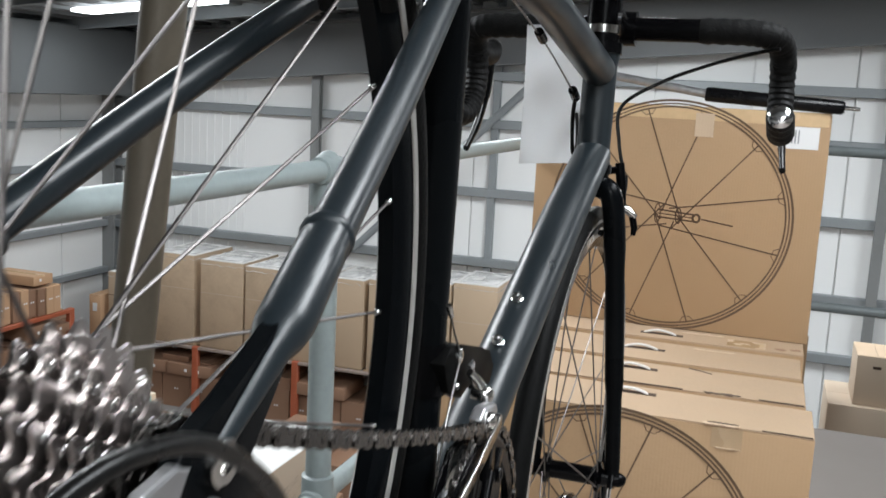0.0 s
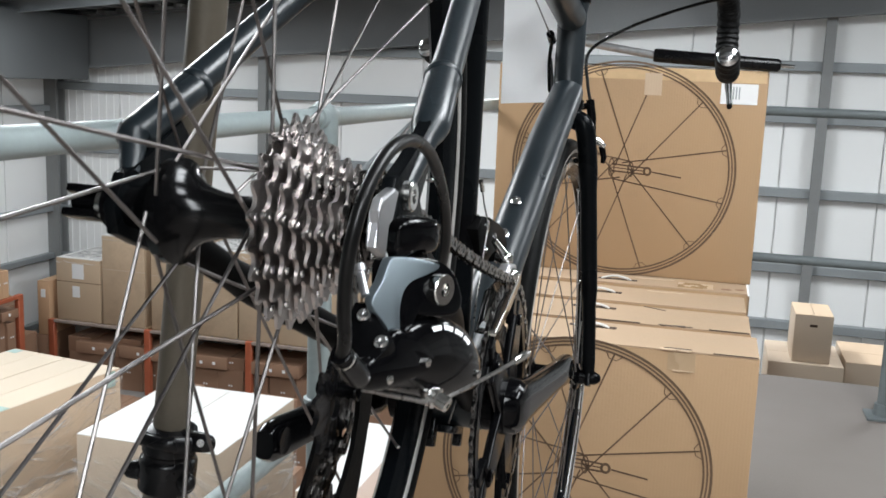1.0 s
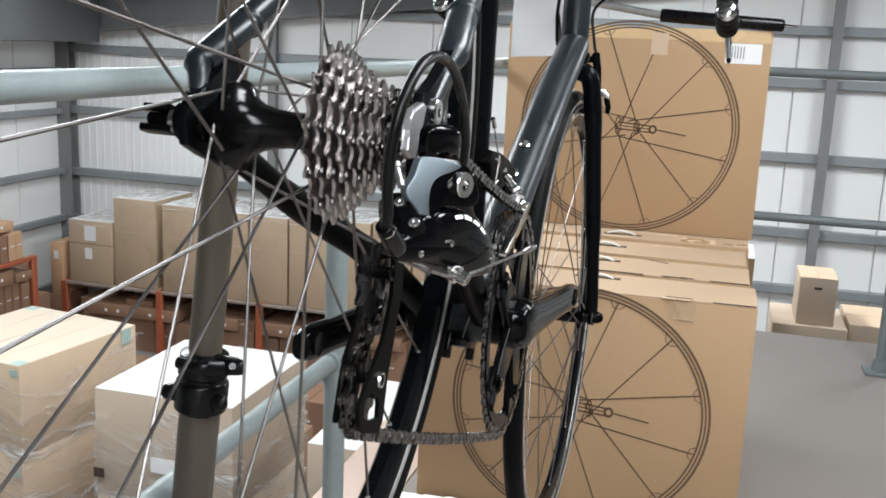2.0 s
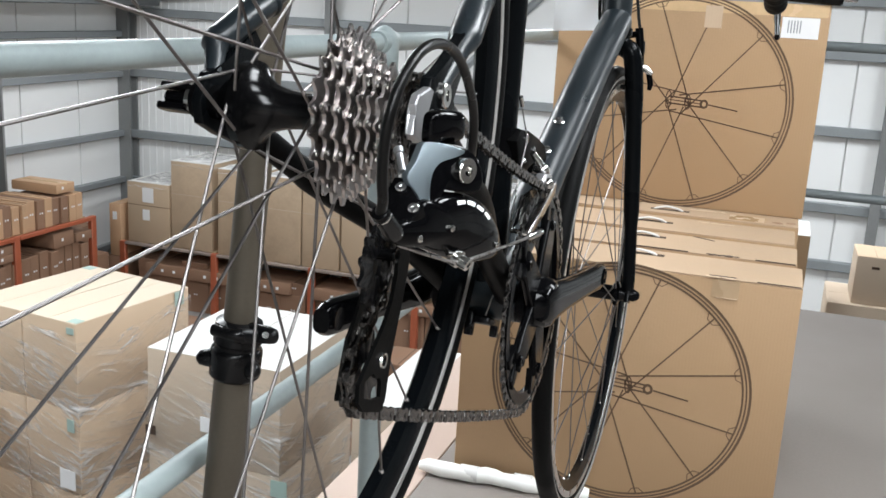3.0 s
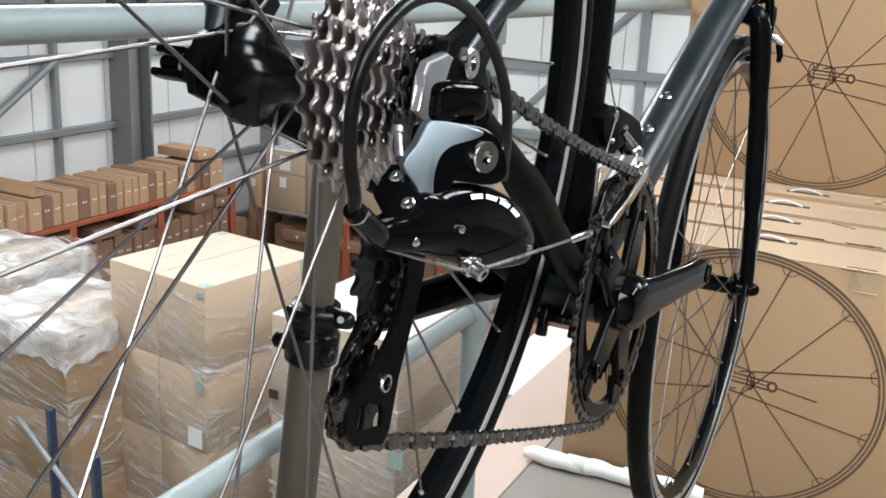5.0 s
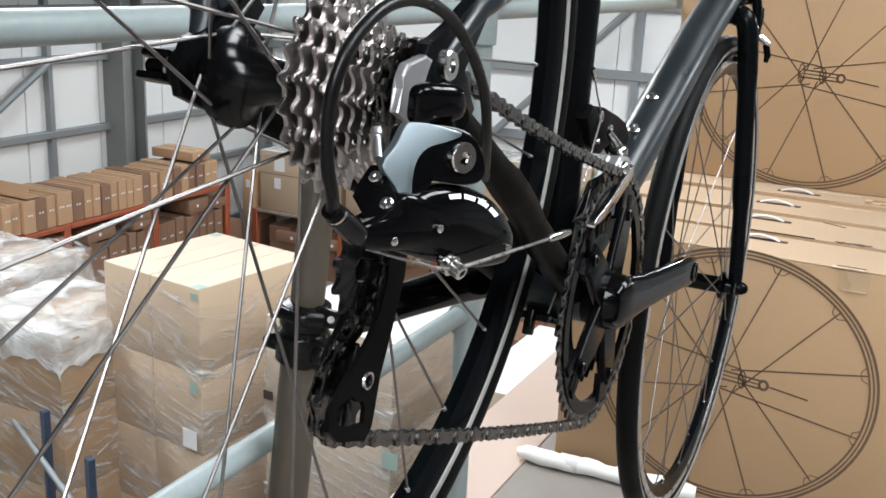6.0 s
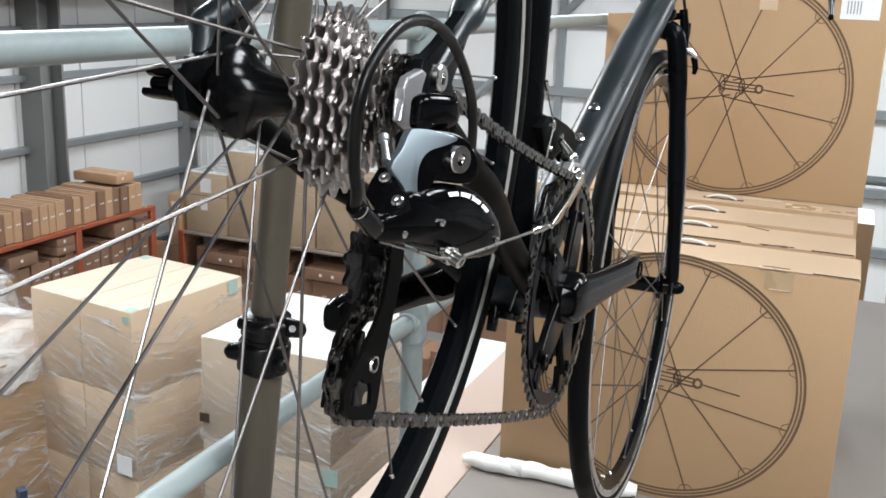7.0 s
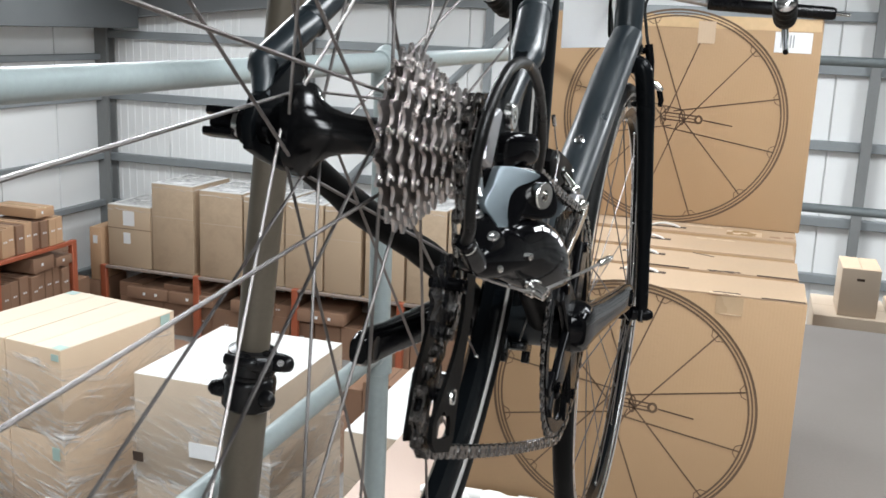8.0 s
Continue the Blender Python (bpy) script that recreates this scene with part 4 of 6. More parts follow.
# body, satin plate and link are cushions: an outline on a sloping plane, domed outwards
def closed_curve(outline, steps=4):
    n, out = len(outline), []
    for i in range(n):
        a, b_, c, d = (Vector(outline[(i + k) % n]) for k in (-1, 0, 1, 2))
        for k in range(steps):
            t = k / steps
            out.append(0.5 * (2 * b_ + (c - a) * t + (2 * a - 5 * b_ + 4 * c - d) * t * t + (3 * b_ - a - 3 * c + d) * t ** 3))
    return out


def cushion_point(curve, slope, bulge, i, s, lift=0.0):
    """A place on a cushion: step i of its outline, drawn in to share s of the way from its middle."""
    cx = sum(p.x for p in curve) / len(curve)
    cy = sum(p.y for p in curve) / len(curve)
    k = int(i) % len(curve)
    p = curve[k].lerp(curve[(k + 1) % len(curve)], i - int(i))
    x, y = cx + (p.x - cx) * s, cy + (p.y - cy) * s
    n = slope[0] * x + slope[1] * y + slope[2] + bulge * math.sqrt(max(0.0, 1 - s * s)) + lift
    return RD @ Vector((x / 1000, y / 1000, n / 1000))


def cushion(outline, slope, bulge, back, shares, steps=4):
    curve = closed_curve(outline, steps)
    bm = bmesh.new()
    rings = [[bm.verts.new(cushion_point(curve, slope, bulge, i, 0.97 if d else 1.0, -d)) for i in range(len(curve))] for d in (back, 0.0)]
    for v in rings[0]:
        v.co -= (RD.to_3x3() @ Vector((0, 0, 1))) * (bulge * math.sqrt(1 - 0.97 ** 2) / 1000)
    for s in shares:
        rings.append([bm.verts.new(cushion_point(curve, slope, bulge, i, s)) for i in range(len(curve))])
    m = len(curve)
    for u, v in zip(rings, rings[1:]):
        for k in range(m):
            bm.faces.new((u[k], u[(k + 1) % m], v[(k + 1) % m], v[k]))
    bm.faces.new(rings[0][::-1])
    bm.faces.new(rings[-1])
    return bm


def hull(points, bev=0.0, seg=3):
    bm = bmesh.new()
    for p in points:
        bm.verts.new(p)
    bmesh.ops.convex_hull(bm, input=bm.verts)
    bmesh.ops.delete(bm, geom=[v for v in bm.verts if not v.link_faces], context="VERTS")
    bmesh.ops.dissolve_limit(bm, angle_limit=radians(3), verts=bm.verts, edges=bm.edges)
    if bev:
        bmesh.ops.bevel(bm, geom=list(bm.edges), offset=bev, segments=seg, profile=0.5, affect="EDGES", clamp_overlap=True)
    return bm


def world_part(name, bm, mat, parent, label=""):
    bmesh.ops.transform(bm, matrix=TO_BIKE, verts=bm.verts)
    return part(name, bm, mat, parent, label)


SOFT = (0.985, 0.94, 0.86, 0.74, 0.58, 0.38, 0.16)
BODY = [(-13, 30), (-7, 32), (4, 31.5), (14, 29), (20, 23.5), (21, 14), (17, 9), (9, 8.2), (-1, 10), (-7, 10.5), (-11, 5), (-17, 6), (-17, 16)]
rd = part("rear_derailleur", cushion(BODY, (0.17, -0.36, 6.0), 1.6, 8.0, SOFT), "black_gloss", bike, "black and satin-grey rear derailleur", True, 60)
SATIN = [(-12.5, 32), (-8.5, 33), (0, 31.8), (11.5, 28), (5, 25.6), (-3.6, 24), (-9, 21), (-12.5, 16.7), (-15, 11.4), (-17, 5.5), (-20.7, 4.2), (-22, 9.6), (-25.8, 18), (-18.5, 25)]
part("outer_plate", cushion(SATIN, (0.19, -0.40, 8.9), 0.9, 4.0, (0.985, 0.96), 3), "satin", rd, "satin silver-grey plate", True, 50)
FACE = [(0.0682, -0.1739, 1.0766), (0.0726, -0.1732, 1.0770), (0.0872, -0.1844, 1.0663), (0.0862, -0.1871, 1.0639), (0.0812, -0.1938, 1.0580), (0.0775, -0.1920, 1.0599), (0.0676, -0.1856, 1.0662), (0.0671, -0.1802, 1.0711)]
OUTW = Vector((0.037, -0.668, 0.743))
world_part("screw_block", hull([Vector(p) - OUTW * d for p in FACE for d in (0.0, 0.013)], 0.0014), "black", rd)
for c in ((0.0831, -0.1865, 1.0659), (0.0735, -0.1787, 1.0734)):
    bm = lathe(bmesh.new(), [(-0.004, 0.0027), (0.001, 0.0028), (0.0017, 0.0022), (0.0017, 0.0011), (0.0009, 0.0009)], "Z", 14)
    bmesh.ops.transform(bm, matrix=Matrix.Translation(Vector(c) - OUTW * 0.0008) @ OUTW.to_track_quat("Z", "Y").to_matrix().to_4x4(), verts=bm.verts)
    world_part("limit_screw", bm, "steel", rd)
KNUCKLE = [(-7, 32.5), (-7.4, 41), (-6.2, 45.5), (-1.5, 47.6), (6, 47.4), (13, 46.4), (17.8, 44.4), (19.3, 41), (19.3, 36), (16, 32), (3, 31.5)]
part("knuckle", cushion(KNUCKLE, (0.0, 0.0, -8.0), 5.0, 4.0, SOFT), "black_gloss", rd, "", True, 60)
bm = hull([RD @ Vector((x / 1000, y / 1000, z / 1000)) for x, y in ((-6, 29), (16, 27), (14, 36), (-4, 36)) for z in (-8, -14)], 0.002)
part("knuckle_neck", bm, "black", rd)
LINK = [(-21.5, 8), (-13, 7.2), (-4, 8), (12.8, 6.6), (30, -0.6), (42, -10.5), (49, -21), (47, -30.5), (37, -31.5), (19.5, -29.5), (3, -24.7), (-9, -20.4), (-23.5, -14.8), (-40.5, -10.2), (-44, -1.8), (-28, 3)]
LINK_SLOPE, LINK_BULGE = (-0.12, 0.0, 1.0), 7.0
part("link_body", cushion(LINK, LINK_SLOPE, LINK_BULGE, 9.0, SOFT), "black_gloss", rd, "glossy black link with white marks", True, 70)
link_curve = closed_curve(LINK, 12)
# light marks that follow the dome
for i in range(4):
    bm = bmesh.new()
    grid = []
    for j in range(7):
        row = []
        for s in (0.75, 0.80, 0.85):
            row.append(bm.verts.new(cushion_point(link_curve, LINK_SLOPE, LINK_BULGE, 28 + i * 7.6 + j, s, 0.35)))
        grid.append(row)
    for u, v in zip(grid, grid[1:]):
        for k in range(2):
            bm.faces.new((u[k], u[k + 1], v[k + 1], v[k]))
    part("printed_mark", bm, "white_ink", rd)


def rd_round(name, a, b, n0, prof, mat, seg=18, tilt=(0, 0, 1)):
    bm = lathe(bmesh.new(), prof, "Z", seg)
    q = Vector(tilt).to_track_quat("Z", "Y").to_matrix().to_4x4()
    bmesh.ops.transform(bm, matrix=RD @ Matrix.Translation((a / 1000, b / 1000, n0)) @ q, verts=bm.verts)
    return part(name, bm, mat, rd)


for a, b, n0 in ((-6.5, -6.5, 0.0081), (-29, -8.5, 0.0052), (40.5, -23.5, 0.0052)):
    rd_round("rivet", a, b, n0 - 0.00012 * a, [(-0.004, 0.0016), (0.0012, 0.0017), (0.0016, 0.0012), (0.0017, 0.0004)], "alloy", 12)
bm = lathe(bmesh.new(), [(-0.002, 0.0058), (0.0028, 0.0064), (0.0034, 0.0060), (0.0034, 0.0028), (0.001, 0.0026)], "Z", 26)
bmesh.ops.transform(bm, matrix=RD @ Matrix.Translation((0.0092, 0.019, 0.0016)), verts=bm.verts)
part("pivot_bolt", bm, "alloy", rd)
hs0, hs1 = W(0.0674, -0.1684, 1.0895), W(0.0730, -0.1760, 1.0800)
part("adjuster_screw", tube(bmesh.new(), [hs0, hs0.lerp(hs1, 0.22), hs0.lerp(hs1, 0.24), hs1], [0.0025, 0.0025, 0.0017, 0.0017], 14), "hanger", rd)
# hanger bolted to the dropout
bm = prism(bmesh.new(), [(-0.011, 0.0081), (-0.024, 0.0005), (-0.0262, -0.0053), (-0.0238, -0.0100), (-0.0245, -0.0200), (-0.0115, -0.0212), (-0.0085, -0.0040), (-0.0045, 0.0080)], 0.0645, 0.0695, "X", 0.0012)
part("hanger", bm, "hanger", rd, "satin alloy hanger", False)
bm = prism(bmesh.new(), [(-0.0090, -0.0050), (0.0112, 0.0010), (0.0193, 0.0057), (0.0221, 0.0140), (0.0133, 0.0182), (0.0020, 0.0145), (-0.0050, 0.0078)], 0.0648, 0.0690, "X", 0.0012)
part("hanger_ear", bm, "hanger", rd, "satin alloy ear with a bolt hole", False)
part("hanger_bolt", lathe(bmesh.new(), [(0.068, 0.0066), (0.0715, 0.0068), (0.0722, 0.0060), (0.0722, 0.0032), (0.0700, 0.0030)], "X", 22, (0, 0.0085, 0.0095)), "alloy", rd)
# barrel, cable clamp, inner wire and its crimped end
a, b = W(0.0800, -0.2175, 1.0680), W(0.0809, -0.2020, 1.0560)
part("barrel_adjuster", tube(bmesh.new(), [a, a.lerp(b, 0.12), a.lerp(b, 0.15), a.lerp(b, 0.5), a.lerp(b, 0.75), a.lerp(b, 0.95)], [0.0030, 0.0036, 0.0042, 0.0044, 0.0048, 0.0042], 18), "plastic", rd)
part("ferrule", tube(bmesh.new(), [a - (b - a) * 0.14, a - (b - a) * 0.12, a + (b - a) * 0.05, a + (b - a) * 0.07], [0.0028, 0.0037, 0.0039, 0.0034], 16), "black", rd)
part("ferrule_rim", tube(bmesh.new(), [a + (b - a) * 0.05, a + (b - a) * 0.10], 0.0041, 16), "alloy", rd)
CL = rd_at(3.5, -24.5, 0.0085)
bm = lathe(bmesh.new(), [(-0.006, 0.0030), (-0.005, 0.0062), (-0.0015, 0.0062), (-0.001, 0.0045), (0.0045, 0.0045), (0.005, 0.0038), (0.005, 0.0022), (0.002, 0.002)], "Z", 16)
bmesh.ops.transform(bm, matrix=RD @ Matrix.Translation((0.0035, -0.0245, 0.0085)) @ pose(0, 0, 0, 20, 10, 0) @ Matrix.Diagonal((0.74, 0.74, 0.85, 1)), verts=bm.verts)
part("cable_clamp", bm, "alloy", rd)
part("clamp_washer", prism(bmesh.new(), [(q.y, q.z) for q in (rd_at(-4, -21, 0), rd_at(1, -19, 0), rd_at(7, -22, 0), rd_at(6, -28, 0), rd_at(-1, -27, 0))], CL.x - 0.007, CL.x - 0.003, "X", 0.0006), "alloy", rd)
wire = [rd_at(-38, -11, 0.004), rd_at(-14, -20, 0.006), CL, Vector((0.1123, 0.0277, -0.0610)), Vector((0.1190, 0.0530, -0.0510))]
part("inner_wire", tube(bmesh.new(), smooth_path(wire, 5), 0.0008, 8), "wire", rd)
d = (wire[-1] - wire[-2]).normalized()
part("wire_crimp", tube(bmesh.new(), [wire[-1] - d * 0.008, wire[-1] - d * 0.006, wire[-1] + d * 0.004, wire[-1] + d * 0.008], [0.0014, 0.0019, 0.0019, 0.0013], 10), "alloy", rd)
loop = [a + (a - b) * 0.05, Vector((0.0827, -0.0815, -0.0617)), Vector((0.0842, -0.0905, -0.0530)), Vector((0.0861, -0.0985, -0.0408)), Vector((0.0880, -0.1025, -0.0301)), Vector((0.0893, -0.1015, -0.0182)), Vector((0.0900, -0.0955, -0.0070)), Vector((0.0906, -0.0848, 0.0038)), Vector((0.0912, -0.0687, 0.0120)), Vector((0.0907, -0.0470, 0.0160)), Vector((0.0897, -0.0266, 0.0148)), Vector((0.0878, -0.0026, 0.0089)), Vector((0.0850, 0.0191, 0.0005)), Vector((0.0810, 0.0370, -0.0105)), Vector((0.0740, 0.0580, -0.0190)), Vector((0.064, 0.085, -0.026))]
part("cable_housing", tube(bmesh.new(), smooth_path(loop, 5), 0.0024, 14), "cable", rd)
# cage plates, pulleys
cage_o = [(0.008, -0.060), (0.017, -0.057), (0.0265, -0.066), (0.0300, -0.082), (0.0290, -0.098), (0.0278, -0.112), (0.0262, -0.1280), (0.0275, -0.1450), (0.0278, -0.1510), (0.0240, -0.1575), (0.000, -0.1570), (-0.0090, -0.1525), (-0.0115, -0.1440), (-0.0060, -0.1349), (0.0030, -0.1220), (0.0100, -0.1110), (0.0142, -0.1000), (0.0150, -0.0860)]
cage_i = [(max(p[0], 0.0035), max(p[1], -0.1545)) for p in cage_o if p[1] < -0.062]
# the outer plate has a window under the lower pulley bolt
window = [(-0.0050, -0.1420), (0.0, -0.1395), (0.0045, -0.1375), (0.0100, -0.1400), (0.0150, -0.1395), (0.0178, -0.1425), (0.0195, -0.1495), (0.0085, -0.1510), (-0.0030, -0.1500)]
part("cage_plate", plate_with_hole(cage_o, window, 0.0568, 0.0590), "stay_black", rd)
part("cage_plate", prism(bmesh.new(), cage_i, 0.0405, 0.0424, "X", 0.0007), "stay_black", rd)
for c in (P_LOW, P_UP):
    bm = tooth_ring(bmesh.new(), 11, 0.006, 0.0502, 0.0012, 0.0008, 0.0205)
    bmesh.ops.translate(bm, verts=bm.verts, vec=(0, c.x, c.y))
    part("jockey_wheel", bm, "plastic", rd)
    part("pulley_bolt", lathe(bmesh.new(), [(0.0415, 0.0030), (0.0592, 0.0032), (0.0596, 0.0024), (0.0586, 0.0020)], "X", 16, (0, c.x + 0.003, c.y + 0.007)), "black", rd)
    part("bolt_ring", lathe(bmesh.new(), [(0.0588, 0.0030), (0.0598, 0.0031), (0.0600, 0.0040), (0.0590, 0.0043)], "X", 18, (0, c.x + 0.003, c.y + 0.007), closed=True), "alloy" if c is P_LOW else "black", rd)

# front derailleur
bm = prism(bmesh.new(), [(0.352, 0.066), (0.360, 0.079), (0.384, 0.0835), (0.425, 0.0870), (0.457, 0.0890), (0.474, 0.0800), (0.470, 0.0655), (0.452, 0.0582), (0.428, 0.0680), (0.416, 0.0600), (0.402, 0.0490), (0.369, 0.0500)], 0.0100, 0.0225, "X", 0.0028)
fd = part("front_derailleur", bm, "stay_black", bike, "black front derailleur with bright cage")
part("clamp_band", tube(bmesh.new(), [Vector((0, 0.372, 0.048)), Vector((0, 0.363, 0.080))], 0.0185, 24), "black", fd)
part("link_arm", tube(bmesh.new(), [(0.026, 0.398, 0.067), (0.030, 0.406, 0.062), (0.034, 0.411, 0.056)], [0.0028, 0.0036, 0.0045], 12), "alloy", fd)
part("link_pivot", lathe(bmesh.new(), [(0.026, 0.0040), (0.034, 0.0066), (0.038, 0.0060), (0.0405, 0.0035), (0.041, 0.001)], "X", 18, (0, 0.411, 0.0545)), "alloy", fd)
part("cage_bracket", hull([Vector((x, y, z)) for x in (0.037, 0.046) for y, z in ((0.371, 0.0365), (0.380, 0.0455), (0.404, 0.0500), (0.412, 0.0450), (0.400, 0.0350), (0.380, 0.0300))], 0.002), "hanger", fd, "bright cage bracket")
part("bracket_boss", lathe(bmesh.new(), [(0.044, 0.0052), (0.048, 0.0058), (0.0508, 0.0045), (0.0520, 0.002), (0.0521, 0.0005)], "X", 18, (0, 0.3855, 0.0375)), "alloy", fd)
part("cage_lining", prism(bmesh.new(), [(0.3435, 0.0178), (0.3760, 0.0215), (0.3465, -0.0070), (0.3365, -0.0078)], 0.0388, 0.0394, "X"), "alloy", fd, "polished inner cage face")
part("cage_foot", hull([Vector(c) for c in ((0.0375, 0.3140, -0.0170), (0.0375, 0.3260, -0.0130), (0.0515, 0.3240, -0.0172), (0.0515, 0.3300, -0.0130), (0.0375, 0.3160, -0.0185), (0.0515, 0.3260, -0.0188))]), "alloy", fd)
for y, z, r in ((0.380, 0.0750, 0.0052), (0.4115, 0.0725, 0.0038), (0.384, 0.0560, 0.0024)):
    part("pivot_bolt", lathe(bmesh.new(), [(0.019, r), (0.0235, r), (0.0242, r * 0.8), (0.0242, r * 0.45), (0.022, r * 0.4)], "X", 16, (0, y, z)), "steel", fd)
part("cage_plate", prism(bmesh.new(), [(0.404, 0.042), (0.392, 0.039), (0.360, 0.010), (0.3258, -0.0138), (0.3250, -0.0172), (0.3420, -0.0120), (0.372, 0.009), (0.402, 0.0330)], RX + 0.0045, RX + 0.0060, "X", 0.0004), "alloy", fd)
part("cage_plate", prism(bmesh.new(), [(0.400, 0.042), (0.345, 0.0195), (0.334, 0.0160), (0.3168, -0.0160), (0.3380, -0.0060), (0.366, 0.0130), (0.402, 0.0330)], RX - 0.0085, RX - 0.007, "X", 0.0004), "black_gloss", fd)
part("cage_bridge", tube(bmesh.new(), [(RX - 0.008, 0.398, 0.041), (RX + 0.006, 0.398, 0.040)], 0.003, 10), "steel", fd)
bm = tube(bmesh.new(), smooth_path([(0.0235, 0.380, 0.0750), (0.026, 0.360, 0.020), (0.022, 0.372, -0.040), (0.010, 0.385, -0.086)], 5), 0.0008, 8)
part("inner_wire", bm, "wire", fd)
w0, w1 = Vector((0.0235, 0.380, 0.0760)), Vector((0.0225, 0.344, 0.0995))
part("wire_tail", tube(bmesh.new(), [w0, w0.lerp(w1, 0.5) + Vector((0, -0.003, 0)), w1], 0.0007, 8), "wire", fd)
part("wire_crimp", tube(bmesh.new(), [w1 + (w0 - w1) * 0.12, w1 - (w0 - w1) * 0.12], 0.0019, 10), "alloy", fd)
part("guide_tab", solid(-0.004, 0.003, 0.370, 0.381, -0.106, -0.083, 0.0015), "plastic", bike)
part("guide_tab", solid(0.005, 0.012, 0.424, 0.434, -0.104, -0.082, 0.0015), "plastic", bike)
part("cable_guide", solid(-0.014, 0.014, 0.385, 0.425, -0.094, -0.087, 0.002), "plastic", bike)

# ---- brakes and cables ----
def caliper(name, centre, fwd, up):
    """A dual-pivot caliper: two curved arms, pads, bolt, release cam."""
    f, u = Vector(fwd).normalized(), Vector(up).normalized()
    def at(x, a, b):
        return Vector(centre) + Vector((x, 0, 0)) + f * a + u * b
    bm = tube(bmesh.new(), smooth_path([at(-0.006, 0.012, 0.012), at(0.022, 0.014, 0.004), at(0.034, 0.012, -0.022), at(0.026, 0.010, -0.050)], 5), [0.0075] * 6 + [0.0065] * 5 + [0.0055] * 5, 12, flat=0.75)
    br = part(name, bm, "black_gloss", bike, "black dual-pivot brake caliper")
    part("brake_arm", tube(bmesh.new(), smooth_path([at(0.026, 0.020, 0.026), at(-0.012, 0.020, 0.016), at(-0.034, 0.016, -0.014), at(-0.026, 0.010, -0.050)], 5), [0.006] * 5 + [0.0075] * 6 + [0.0055] * 5, 12, flat=0.75), "black_gloss", br)
    for s in (-1, 1):
        part("brake_pad", tube(bmesh.new(), [at(s * 0.0165, -0.012, -0.050), at(s * 0.0165, 0.034, -0.052)], 0.0048, 10, flat=0.8), "rubber", br)
        part("pad_bolt", tube(bmesh.new(), [at(s * 0.02, 0.010, -0.050), at(s * 0.034, 0.010, -0.050)], 0.0035, 10), "steel", br)
    part("pivot_bolt", tube(bmesh.new(), [at(0, -0.02, 0.0), at(0, 0.030, 0.0)], 0.0045, 12), "steel", br)
    part("release_cam", tube(bmesh.new(), [at(0.030, 0.020, -0.020), at(0.040, 0.022, -0.022), at(0.050, 0.024, -0.030)], [0.0055, 0.0058, 0.004], 12), "alloy", br)
    part("release_lever", tube(bmesh.new(), [at(0.046, 0.024, -0.028), at(0.050, 0.024, -0.044), at(0.049, 0.022, -0.052)], [0.0045, 0.0042, 0.003], 10), "black", br)
    part("cable_yoke", tube(bmesh.new(), [at(0.026, 0.020, 0.034), at(0.030, 0.020, 0.010), at(0.032, 0.020, -0.018)], [0.0058, 0.0062, 0.006], 12), "black", br)
    return br


front_brake = caliper("front_brake", HT0 - STEER * 0.018 + Vector((0, 0.024, 0)), (0, 0.956, 0.292), (0, -0.292, 0.956))
rear_brake = caliper("rear_brake", (0, 0.205, 0.272), (0, -0.80, 0.60), (0, 0.60, 0.80))
barrel = W(0.023, 0.925, 1.105)
part("barrel_adjuster", tube(bmesh.new(), [barrel + Vector((0, 0, -0.016)), barrel, barrel + Vector((0, 0, 0.014))], [0.005, 0.0058, 0.0045], 14), "plastic", front_brake)
def cable(points, parent, r=0.0024, mat="cable", name="cable_housing"):
    return part(name, tube(bmesh.new(), smooth_path(points, 8), r, 10), mat, parent)


cable([W(0.196, 0.925, 1.283), W(0.165, 0.94, 1.277), W(0.113, 0.96, 1.262), W(0.055, 0.965, 1.238), W(0.010, 0.945, 1.205), W(0.012, 0.935, 1.16), barrel + Vector((0, 0, 0.012))], front_brake)
rb0 = Vector((-0.020, 0.629, 0.4065))
cable([Vector((-0.017, 0.37, 0.365)), rb0, Vector((-0.020, 0.8115, 0.4207))], rear_brake, 0.0009, "wire", "inner_wire")
part("cable_stop", tube(bmesh.new(), [Vector((-0.0195, 0.800, 0.420)), Vector((-0.0205, 0.826, 0.421))], 0.0052, 12), "plastic", rear_brake)
cable([Vector((-0.020, 0.822, 0.421)), Vector((-0.026, 0.852, 0.405)), Vector((-0.026, 0.880, 0.372)), Vector((-0.030, 0.915, 0.40)), Vector((-0.05, 0.955, 0.47)), BAR + Vector((-0.08, 0.03, -0.02))], rear_brake)
part("cable_stop", tube(bmesh.new(), [Vector((-0.019, 0.612, 0.4055)), Vector((-0.0195, 0.634, 0.4068))], 0.0045, 12), "plastic", rear_brake)
# ---- work stand ----
def lean(z):
    return Vector((-0.3275 - (1.02 - z) * 0.103, 0.4, z))


stand = thing("repair_stand", (lean(0).x, 0.4, FZ), "bronze telescopic work stand with black plastic collar", "work stand")
SI = Matrix.Translation(-Vector((lean(0).x, 0.4, FZ)))


def stand_part(name, bm, mat, parent=stand, label=""):
    bmesh.ops.transform(bm, matrix=SI, verts=bm.verts)
    return part(name, bm, mat, parent, label)


